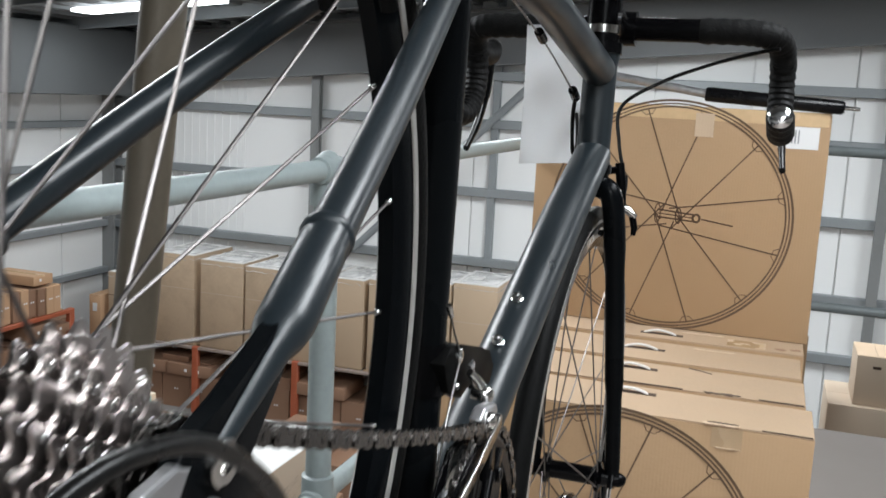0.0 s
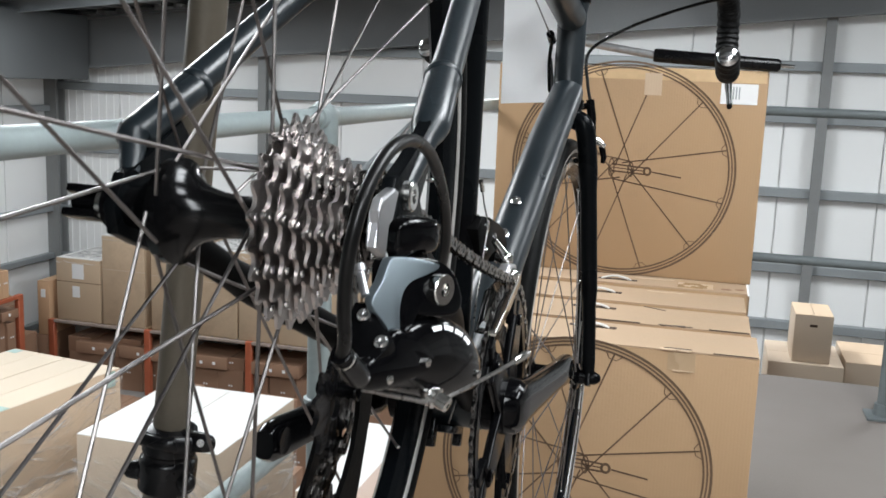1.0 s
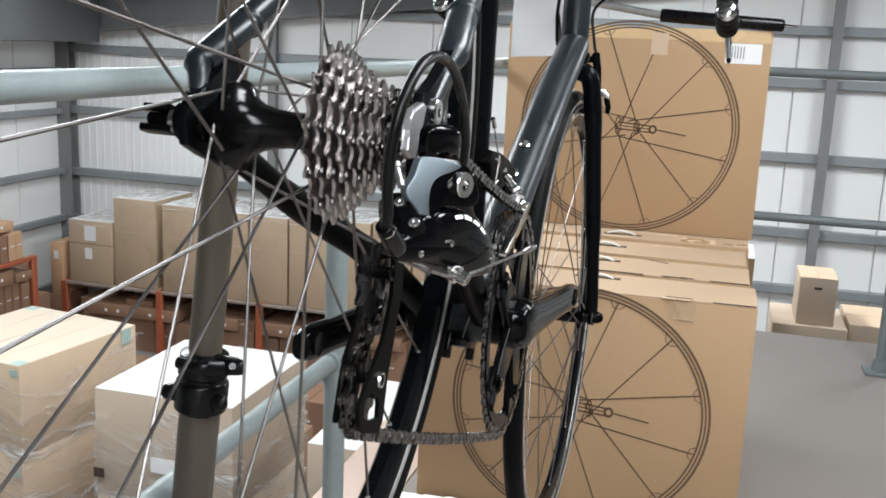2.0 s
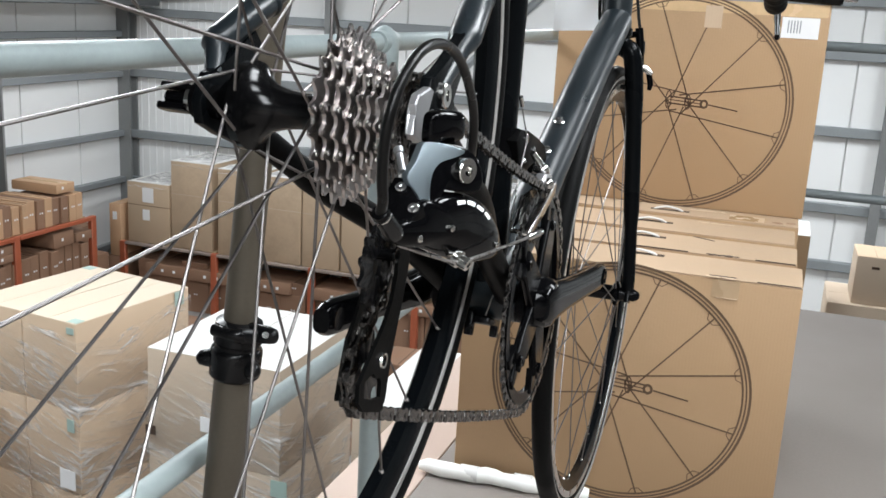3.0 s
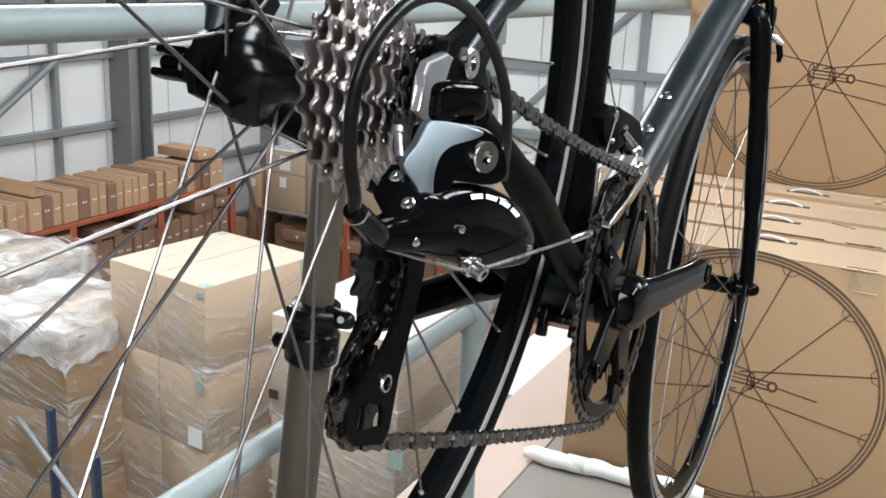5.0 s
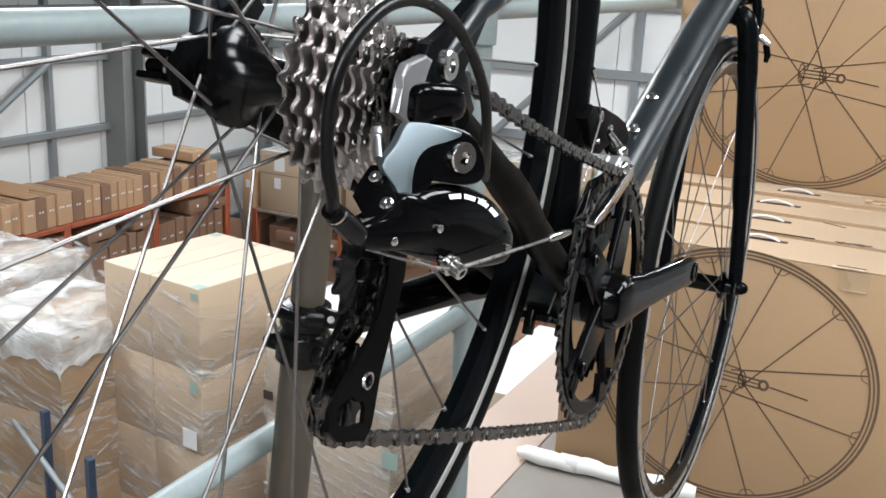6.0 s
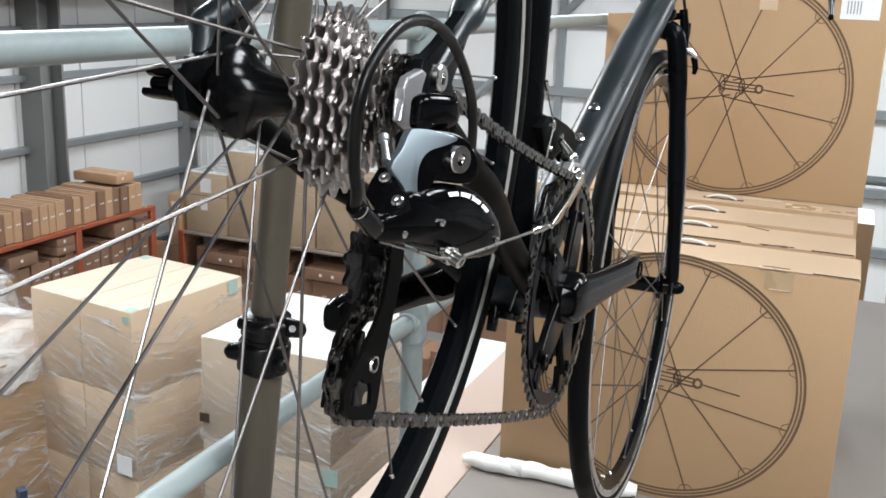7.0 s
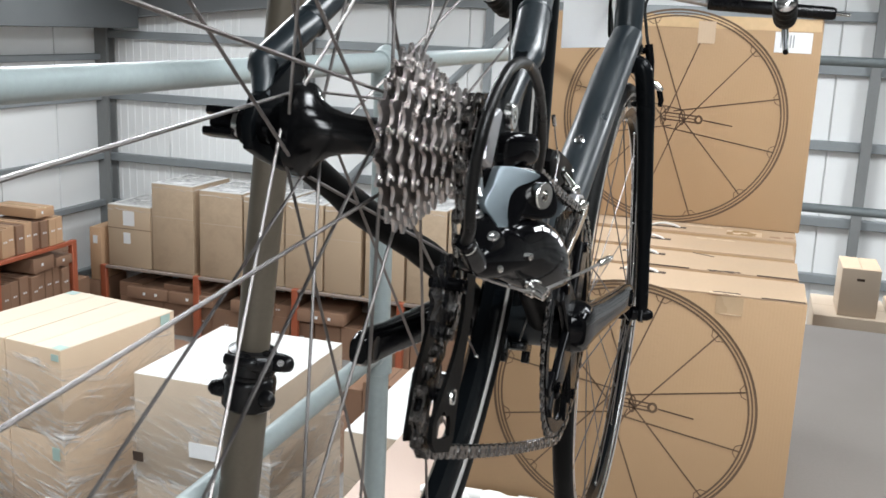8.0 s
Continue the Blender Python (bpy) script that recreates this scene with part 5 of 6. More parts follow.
stand_part("lower_tube", tube(bmesh.new(), [lean(FZ + 0.02), lean(0.70)], 0.0245, 32), "pole")
stand_part("upper_tube", tube(bmesh.new(), [lean(0.60), lean(1.62)], 0.0198, 32), "pole")
stand_part("foot_plate", lathe(bmesh.new(), [(0.0, 0.11), (0.008, 0.11), (0.014, 0.05), (0.05, 0.032), (0.055, 0.026)], "Z", 32, lean(FZ)), "plastic")
ax = (lean(0.8) - lean(0.7)).normalized()
bm = bmesh.new()
c0 = lean(0.700)
tube(bm, [c0, c0 + ax * 0.003, c0 + ax * 0.034, c0 + ax * 0.037, c0 + ax * 0.040, c0 + ax * 0.044, c0 + ax * 0.047, c0 + ax * 0.072, c0 + ax * 0.075], [0.0285, 0.0312, 0.0318, 0.031, 0.0275, 0.0275, 0.030, 0.0285, 0.0205], 32)
collar = stand_part("collar", bm, "plastic", stand, "black plastic clamp collar")
for h, s, d in ((0.060, Vector((0.92, -0.25, 0.10)), 0.060), (0.022, Vector((-0.93, -0.35, 0.0)), 0.044), (0.016, Vector((0.9, -0.4, 0.05)), 0.042)):
    s = s.normalized()
    p = c0 + ax * h
    bm = bmesh.new()
    tube(bm, [p + s * 0.020, p + s * 0.030, p + s * (d - 0.008), p + s * d, p + s * (d + 0.004)], [0.0105, 0.0100, 0.0090, 0.0075, 0.003], 14, flat=1.2)
    stand_part("lug", bm, "plastic", collar)
bm = tube(bmesh.new(), [c0 + ax * 0.062 + Vector((0.048, -0.020, 0.006)), c0 + ax * 0.062 + Vector((0.051, -0.0265, 0.008))], 0.0042, 12)
stand_part("clamp_bolt", bm, "steel", collar)
bm = tube(bmesh.new(), smooth_path([c0 + ax * 0.062 + Vector((0.034, -0.016, 0)), c0 + ax * 0.066 + Vector((0.012, -0.034, 0)), c0 + ax * 0.067 + Vector((-0.018, -0.030, 0))], 5), [0.007] * 5 + [0.0055] * 6, 10, flat=1.3)
stand_part("lever", bm, "plastic", collar)
seat_w = AXLE + Matrix.Rotation(radians(-NOSE), 3, "X") @ (SEAT + (SEAT - BB).normalized() * 0.105)
arm_z = seat_w.z
stand_part("clamp_arm", tube(bmesh.new(), [lean(arm_z), Vector((-0.05, seat_w.y + 0.01, arm_z))], 0.016, 24), "pole")
sd = Matrix.Rotation(radians(-NOSE), 3, "X") @ (SEAT - BB).normalized()
stand_part("clamp_jaw", tube(bmesh.new(), [seat_w - sd * 0.04, seat_w + sd * 0.04], 0.030, 24, flat=0.85), "plastic")

# ---- cartons ----
def carton(name, x0, x1, y0, y1, z0, z1, label, mat="card", group="", seam="x", tape=True, tilt=0.0, lid=None):
    """A closed carton: slightly bowed faces, flap seam in the lid, tape down its ends."""
    th = thing(name, ((x0 + x1) / 2, (y0 + y1) / 2, z0), label, "cardboard box", group, turn=(0, 0, tilt))
    w, d, h = x1 - x0, y1 - y0, z1 - z0
    e = min(0.004, w * 0.02)
    bm = solid(-w / 2, w / 2, -d / 2, d / 2, 0.0, h - 0.004, e, 2)
    part("body", bm, mat, th)
    g = 0.0025
    for s in (-1, 1):
        if seam == "x":
            bm = solid(-w / 2 + 0.001, w / 2 - 0.001, min(s * g, s * d / 2 - s * 0.001), max(s * g, s * d / 2 - s * 0.001), h - 0.0038, h, 0.0012, 1)
        else:
            bm = solid(min(s * g, s * w / 2 - s * 0.001), max(s * g, s * w / 2 - s * 0.001), -d / 2 + 0.001, d / 2 - 0.001, h - 0.0038, h, 0.0012, 1)
        part("flap", bm, lid or mat, th)
    if tape:
        t = 0.024
        strip = "tape_pale" if mat == "card_pale" else "tape_clear"
        if seam == "x":
            part("parcel_tape", solid(-w / 2 - 0.0006, w / 2 + 0.0006, -t, t, h - 0.001, h + 0.0007), strip, th)
            for s in (-1, 1):
                part("parcel_tape", solid(s * (w / 2 + 0.0003) - 0.0006, s * (w / 2 + 0.0003) + 0.0006, -t, t, h * 0.86, h), strip, th)
        else:
            part("parcel_tape", solid(-t, t, -d / 2 - 0.0006, d / 2 + 0.0006, h - 0.001, h + 0.0007), strip, th)
            for s in (-1, 1):
                part("parcel_tape", solid(-t, t, s * (d / 2 + 0.0003) - 0.0006, s * (d / 2 + 0.0003) + 0.0006, h * 0.86, h), strip, th)
    return th


def wheel_print(cx, cz, rx, rz, y, turn):
    """A line drawing of a spoked wheel printed on a face across Y."""
    bm = bmesh.new()
    n = 96
    def strip(pts, w, closed=False):
        pts = [Vector(p) for p in pts]
        m = len(pts)
        v = []
        for i, p in enumerate(pts):
            a, b = pts[(i - 1) % m] if closed or i else p, pts[(i + 1) % m] if closed or i < m - 1 else p
            d = (b - a).normalized()
            nn = Vector((-d.y, d.x)) * w / 2
            v.append((bm.verts.new((p.x + nn.x, y, p.y + nn.y)), bm.verts.new((p.x - nn.x, y, p.y - nn.y))))
        for i in range(m if closed else m - 1):
            j = (i + 1) % m
            bm.faces.new((v[i][0], v[j][0], v[j][1], v[i][1]))
    for k, w in ((1.0, 0.0055), (0.972, 0.0036), (0.945, 0.0042)):
        strip([(cx + rx * k * math.cos(2 * math.pi * i / n), cz + rz * k * math.sin(2 * math.pi * i / n)) for i in range(n)], w, True)
    for i in range(12):
        a = 2 * math.pi * i / 12 + turn
        e = (cx + rx * 0.94 * math.cos(a), cz + rz * 0.94 * math.sin(a))
        # laced past the hub's middle, to one side and the other in turn
        v = Vector((cx - e[0], cz - e[1]))
        side = 0.019 if i % 2 == 0 else -0.028
        g = -math.asin(side / v.length)
        d = Vector((v.x * math.cos(g) - v.y * math.sin(g), v.x * math.sin(g) + v.y * math.cos(g)))
        strip([Vector(e) + d * (1.06 if i % 2 else 0.98), e], 0.0034)
        t = Vector((-math.sin(a), math.cos(a)))
        q = Vector(e)
        inn = Vector((math.cos(a), math.sin(a)))
        strip([q + t * 0.018, q - inn * 0.012 + t * 0.008, q - inn * 0.012 - t * 0.008, q - t * 0.018], 0.002)
    # the hub drawn at a slant: two flanges, a barrel, a dark axle end and the quick-release lever
    for u, r in ((-0.026, 0.024), (0.026, 0.019)):
        strip([(cx + u + 0.007 * math.cos(2 * math.pi * i / 20), cz + 0.004 - u * 0.06 + r * math.sin(2 * math.pi * i / 20)) for i in range(20)], 0.0030, True)
    for dz, w in ((-0.0095, 0.0040), (0.0, 0.0026), (0.0095, 0.0040)):
        strip([(cx - 0.026, cz + 0.006 + dz), (cx + 0.064, cz + 0.000 + dz * 0.9)], w)
    strip([(cx + 0.070 + 0.0085 * math.cos(2 * math.pi * i / 16), cz + 0.0095 * math.sin(2 * math.pi * i / 16)) for i in range(16)], 0.0060, True)
    strip([(cx + 0.082, cz - 0.001), (cx + 0.160, cz - 0.012)], 0.0036)
    r = bmesh.ops.extrude_face_region(bm, geom=list(bm.faces))
    bmesh.ops.translate(bm, verts=[v for v in r["geom"] if isinstance(v, bmesh.types.BMVert)], vec=(0, -0.0006, 0))
    return bm


def tear(name, th, xa, xb, y, z, deep, mat, seed, label=""):
    """A ragged strip lying on a lid: a worn edge, or the dark of a gap with torn paper."""
    rnd = random.Random(seed)
    n = 12
    near = [(xa + (xb - xa) * k / n, y - deep * (0.15 + 0.35 * rnd.random()) * (1 if 0 < k < n else 0.1)) for k in range(n + 1)]
    far = [(xa + (xb - xa) * k / n, y + deep * (0.15 + 0.5 * rnd.random()) * (1 if 0 < k < n else 0.1)) for k in range(n, -1, -1)]
    return part(name, prism(bmesh.new(), near + far, z - 0.0008, z + 0.0009, "Z"), mat, th, label)


def wheel_carton(x0, x1, y0, y1, z0, z1, label, handle, printed, lean_x=0.0):
    th = thing("wheel_box", ((x0 + x1) / 2, (y0 + y1) / 2, z0), label, "cardboard box", "wheel boxes", turn=(lean_x, 0, 0))
    w, d, h = x1 - x0, y1 - y0, z1 - z0
    part("body", solid(-w / 2, w / 2, -d / 2, d / 2, 0, h - 0.0035, 0.003, 2), "card", th)
    # lid flaps that tuck in, each with its edge
    part("flap", solid(-w / 2 + 0.001, w / 2 - 0.001, -d / 2 + 0.001, d / 2 - 0.006, h - 0.0033, h, 0.001, 1), "card_lid", th, "scuffed paler lid")
    if handle is not None:
        hx, hy = handle
        # no opening is cut: a dark sheet gives the slot its shade
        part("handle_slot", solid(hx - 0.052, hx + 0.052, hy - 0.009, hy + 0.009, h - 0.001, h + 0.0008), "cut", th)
        pts = smooth_path([(hx - 0.046, hy, h - 0.004), (hx - 0.036, hy, h + 0.003), (hx - 0.006, hy, h + 0.009), (hx + 0.026, hy, h + 0.004), (hx + 0.038, hy, h - 0.004)], 5)
        part("carry_handle", tube(bmesh.new(), pts, 0.0056, 10, flat=0.5), "handle", th, "white plastic carry handle")
    if printed:
        cx, cz, rx, rz, turn = printed
        tagged(part("printed_wheel", wheel_print(cx, cz, rx, rz, -d / 2 - 0.0004, turn), "card_ink", th, "dark line drawing of a spoked wheel", False), kind="stuff")
    return th


BX0, BX1 = -0.412, 0.322
HANDLES = ((0.014, 0.040), (-0.001, 0.031), (-0.003, 0.003), (0.018, -0.047))
for k in range(4):
    y0 = 1.508 + k * 0.187
    xa, xb, rise = BX0 + 0.006 * k, BX1 - (0.0, 0.012, 0.018, 0.010)[k], (0.0, 0.004, 0.010, 0.018)[k]
    wb = wheel_carton(xa, xb, y0, y0 + 0.1835, FZ, 0.624 + rise, "brown wheel carton standing upright on the floor with carry handle", HANDLES[k], (0.004, 0.290, 0.2890, 0.2800, 0.253) if k == 0 else None)
    hb, db, cx = 0.624 + rise - FZ, -0.1835 / 2, -(xa + xb) / 2
    if k == 0:
        # worn front edge of the lid, and tape that holds it down
        tear("torn_edge", wb, 0.122 + cx, 0.190 + cx, db + 0.004, hb, 0.016, "card_pale", 5, "pale torn lid edge")
        # the gaps are dark strips on the lid, shade put in as colour
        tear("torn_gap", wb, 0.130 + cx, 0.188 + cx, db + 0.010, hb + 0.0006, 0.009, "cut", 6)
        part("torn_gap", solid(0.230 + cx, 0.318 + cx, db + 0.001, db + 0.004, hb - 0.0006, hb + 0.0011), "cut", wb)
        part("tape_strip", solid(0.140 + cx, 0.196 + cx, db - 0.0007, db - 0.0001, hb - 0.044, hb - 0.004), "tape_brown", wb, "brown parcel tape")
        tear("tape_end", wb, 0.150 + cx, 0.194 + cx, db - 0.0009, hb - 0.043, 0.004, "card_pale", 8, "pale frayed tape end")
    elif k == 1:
        # dark strips paint the shade in the joint to the carton in front, open here and there
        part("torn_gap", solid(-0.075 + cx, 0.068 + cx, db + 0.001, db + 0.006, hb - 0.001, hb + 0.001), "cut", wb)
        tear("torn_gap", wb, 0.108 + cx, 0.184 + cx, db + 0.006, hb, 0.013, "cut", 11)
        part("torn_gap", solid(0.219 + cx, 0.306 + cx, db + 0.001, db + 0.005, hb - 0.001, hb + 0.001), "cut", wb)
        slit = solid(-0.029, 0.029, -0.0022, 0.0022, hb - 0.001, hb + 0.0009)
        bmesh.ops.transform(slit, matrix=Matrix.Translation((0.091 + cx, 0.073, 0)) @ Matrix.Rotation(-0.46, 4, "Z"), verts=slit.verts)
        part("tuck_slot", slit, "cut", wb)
    elif k == 3:
        # scuffs and old tape on the lid under the upper carton
        tear("torn_edge", wb, 0.020 + cx, 0.125 + cx, 0.0, hb, 0.016, "card_pale", 14, "pale scuffed paper")
        part("tape_strip", solid(0.135 + cx, 0.225 + cx, -0.080, -0.015, hb - 0.0005, hb + 0.0007), "tape_brown", wb, "brown parcel tape")
        tear("torn_gap", wb, 0.245 + cx, 0.272 + cx, -0.060, hb, 0.018, "card_dark", 15)
        tear("torn_gap", wb, 0.280 + cx, 0.305 + cx, -0.050, hb, 0.020, "card_dark", 16)
    else:
        tear("torn_edge", wb, 0.06 + cx, 0.16 + cx, 0.060, hb, 0.010, "card_pale", 17, "pale scuffed paper")
up = wheel_carton(-0.390, 0.320, 2.190, 2.280, 0.643, 1.206, "brown wheel carton standing on top of the other cartons", None, (-0.0065, 0.2865, 0.2985, 0.2895, 0.25))
part("shipping_label", solid(0.238, 0.331, -0.0465, -0.0455, 0.475, 0.528), "label", up, "white shipping label")
for k in range(5):
    part("label_bar", solid(0.253 + k * 0.0075, 0.2560 + k * 0.0075, -0.0470, -0.0464, 0.488, 0.520), "girt", up)
part("paper_scrap", solid(0.041, 0.086, -0.0462, -0.0455, 0.490, 0.548), "card_pale", up, "torn pale patch of card")
part("parcel_tape", solid(-0.30, 0.350, -0.0458, -0.0454, 0.530, 0.562), "tape_clear", up)

# strut lying on the top carton
strut = thing("telescopic_strut", (0.0, 2.2, 1.209), "silver and black telescopic strut resting on a carton", "strut")
s0, s1, s2 = Vector((-0.26, 0.01, 0.072)), Vector((0.024, 0.005, 0.029)), Vector((0.362, -0.01, 0.011))
part("rod", tube(bmesh.new(), [s0, s1], 0.0105, 18), "hanger", strut, "bright silver rod")
part("sleeve", tube(bmesh.new(), [s1, s1.lerp(s2, 0.02), s1.lerp(s2, 0.93), s1.lerp(s2, 0.95)], [0.0165, 0.018, 0.0165, 0.012], 20), "plastic", strut, "black sleeve")
part("end_fork", tube(bmesh.new(), [s1.lerp(s2, 0.95), s1.lerp(s2, 1.05)], [0.011, 0.008], 12, flat=0.5), "alloy", strut)
part("stay", tube(bmesh.new(), [s0 + Vector((0.0, 0.0, -0.072)), s0 + Vector((0, 0, 0.005))], 0.008, 12), "plastic", strut)

# white foam roll on the floor
roll = thing("foam_roll", (-0.280, 1.472, FZ), "white foam wrapping roll lying on the floor", "packing foam", turn=(0, 0, 4))
pts = [(-0.205 + 0.41 * k / 20, 0.004 * math.sin(k * 0.9), 0.019 + 0.002 * math.sin(k * 1.7)) for k in range(21)]
part("roll", tube(bmesh.new(), pts, [0.010, 0.0165] + [0.0180 + 0.0016 * math.sin(k * 1.3) for k in range(18)] + [0.013], 18), "foam", roll)
for px in (-0.08, 0.05):
    part("tape_band", tube(bmesh.new(), [(px - 0.022, 0.001, 0.019), (px + 0.022, 0.001, 0.019)], 0.0198, 18), "card_white", roll)

# paper sheet hanging from the bar
sheet = bmesh.new()
nx, nz = 8, 10
gv = [[sheet.verts.new((-0.104 + 0.100 * i / nx - 0.010 * (j / nz), 0.880 + 0.006 * math.sin(i * 0.5 + j * 0.25) + 0.034 * (j / nz) + 0.032 * (i / nx), 1.127 + 0.175 * j / nz + 0.006 * i / nx)) for i in range(nx + 1)] for j in range(nz + 1)]
for j in range(nz):
    for i in range(nx):
        sheet.faces.new((gv[j][i], gv[j][i + 1], gv[j + 1][i + 1], gv[j + 1][i]))
r = bmesh.ops.extrude_face_region(sheet, geom=list(sheet.faces))
bmesh.ops.translate(sheet, verts=[v for v in r["geom"] if isinstance(v, bmesh.types.BMVert)], vec=(0, 0.0004, 0))
tagged(part("paper_sheet", sheet, "paper"), "plain white paper sheet hanging from the handlebar", "paper")

# ---- wrapped pallet loads on the ground below ----
def wrap(th, x0, x1, y0, y1, z0, z1, seed):
    """Stretch film wound round a load in overlapping bands, creased and standing a little off it."""
    rnd = random.Random(seed)
    per = [(x0, y0), (x1, y0), (x1, y1), (x0, y1)]
    pts = []
    for (ax_, ay), (bx_, by) in zip(per, per[1:] + per[:1]):
        for k in range(10):
            pts.append((ax_ + (bx_ - ax_) * k / 10, ay + (by - ay) * k / 10))
    bands = max(2, round((z1 - z0) / 0.42))
    cx, cy = (x0 + x1) / 2, (y0 + y1) / 2
    for band in range(bands):
        bm = bmesh.new()
        za, zb = z0 + (z1 - z0) * band / bands, z0 + (z1 - z0) * (band + 1) / bands + (0.05 if band < bands - 1 else 0.0)
        g = []
        for j in range(6):
            row = []
            for k, (px, py) in enumerate(pts):
                o = 1.010 + 0.008 * (band % 2) + 0.009 * rnd.random() + 0.006 * math.sin(k * 0.8 + j * 1.1 + band)
                edge = 0.035 * math.sin(k * 0.45 + band * 2.1 + seed) if j in (0, 5) else 0.0
                row.append(bm.verts.new((cx + (px - cx) * o, cy + (py - cy) * o, za + (zb - za) * j / 5 + 0.02 * rnd.random() + edge)))
            g.append(row)
        for j in range(5):
            for k in range(len(pts)):
                m = (k + 1) % len(pts)
                bm.faces.new((g[j][k], g[j][m], g[j + 1][m], g[j + 1][k]))
        part("film_band", bm, "film", th, "clear creased stretch film")


def pallet(x0, x1, y0, y1, label="pale wooden pallet under a load"):
    th = thing("pallet", (x0, y0, ZG), label, "pallet", "pallets")
    w, d = x1 - x0, y1 - y0
    for k in range(3):
        xx = (w - 0.1) * k / 2
        part("bearer", solid(xx, xx + 0.1, 0, d, 0.0, 0.10, 0.003, 1), "wood", th)
    for k in range(6):
        yy = (d - 0.1) * k / 5
        part("board", solid(0, w, yy, yy + 0.1, 0.10, 0.122, 0.002, 1), "wood", th)
    return th


def load(x0, x1, y0, y1, top, tier, nx, mat, label, seed, wrapped=True, lid=None, wrap_top=None, turn=0.0):
    """Tiers of cartons on a pallet, held by film."""
    made = [pallet(x0, x1, y0, y1)]
    z = top
    first = True
    body = None
    count = 0
    while z - tier > ZG + 0.12 and count < 6:
        for i in range(nx):
            a, b = x0 + (x1 - x0) * i / nx, x0 + (x1 - x0) * (i + 1) / nx
            c = carton("carton", a + 0.003, b - 0.003, y0 + 0.002, y1 - 0.002, z - tier + 0.002, z, label, mat, "pallet cartons", "y", first and not lid, 0.0, lid if first else None)
            made.append(c)
            if body is None:
                body = c
        z -= tier
        first = False
        count += 1
    made.append(carton("carton", x0, x1, y0, y1, ZG + 0.122, z, label, mat, "pallet cartons", "y", False))
    if wrapped:
        th = thing("film_wrap", ((x0 + x1) / 2, (y0 + y1) / 2, ZG + 0.12), "clear stretch film wound round a pallet of cartons", "plastic film")
        mx, my = (x0 + x1) / 2, (y0 + y1) / 2
        wrap(th, x0 - mx, x1 - mx, y0 - my, y1 - my, 0.0, (wrap_top if wrap_top is not None else top - 0.06) - ZG - 0.12, seed)
        made.append(th)
    about = Vector(((x0 + x1) / 2, (y0 + y1) / 2, 0))
    swing = Matrix.Translation(about) @ Matrix.Rotation(radians(turn), 4, "Z") @ Matrix.Translation(-about)
    for ob in made:
        ob.matrix_basis = swing @ ob.matrix_basis
    return body


# the top tier's flaps carry the overhead light in their lighter colour
load(-3.700, -2.925, 3.315, 4.160, -0.50, 0.474, 2, "card_pale", "pale brown carton stacked on a wrapped pallet", 3, True, "card_lit_top", -0.60, -7.5)
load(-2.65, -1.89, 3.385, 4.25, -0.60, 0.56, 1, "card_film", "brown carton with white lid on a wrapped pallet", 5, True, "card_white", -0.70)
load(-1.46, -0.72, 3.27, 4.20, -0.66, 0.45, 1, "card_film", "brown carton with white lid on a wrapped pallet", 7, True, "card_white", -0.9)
load(-4.50, -3.70, 2.98, 3.80, -0.86, 0.45, 1, "card", "brown carton under crumpled clear film", 9, True, None, -0.80)
load(-6.05, -5.10, 3.75, 4.55, -0.98, 0.5, 1, "card", "brown carton under crumpled clear film", 11, True, None, -0.94)


SWING = Matrix.Translation((-3.3125, 3.7375, 0)) @ Matrix.Rotation(radians(-7.5), 4, "Z") @ Matrix.Translation((3.3125, -3.7375, 0))


def stickers(name, place, w, h, face, mat, label, turned=False):
    x, y, z = place
    if face == "y":
        bm = solid(x, x + w, y - 0.002, y, z, z + h)
    else:
        bm = solid(x, x + 0.002, y, y + w, z, z + h)
    ob = tagged(part(name, bm, mat), label, "label")
    if turned:
        ob.matrix_basis = SWING
    return ob


stickers("sticker", (-2.925, 4.04, -0.590), 0.075, 0.085, "x", "green", "small green square sticker on a carton", True)
stickers("sticker", (-2.99, 3.315, -0.560), 0.05, 0.035, "y", "green", "small green square sticker on a carton", True)
stickers("sticker", (-2.995, 3.300, -1.09), 0.05, 0.07, "y", "green", "small green square sticker on a carton", True)
stickers("shipping_label", (-3.06, 3.298, -1.42), 0.11, 0.11, "y", "label", "white paper label on a wrapped carton", True)
stickers("shipping_label", (-2.33, 3.372, -0.99), 0.17, 0.08, "y", "label", "white paper label on a wrapped carton")
stickers("sticker", (-1.93, 3.372, -1.26), 0.09, 0.09, "y", "green", "small green square sticker on a carton")
stickers("printed_square", (-2.655, 3.372, -1.065), 0.06, 0.05, "y", "cut", "small black printed square on a carton")

for sx, sy in ((-3.690, 4.085), (-3.00, 3.325)):
    top_sticker = tagged(part("sticker", solid(sx, sx + 0.07, sy, sy + 0.06, -0.4995, -0.4985), "green"), "small green sticker at a carton's corner", "label")
    top_sticker.matrix_basis = SWING

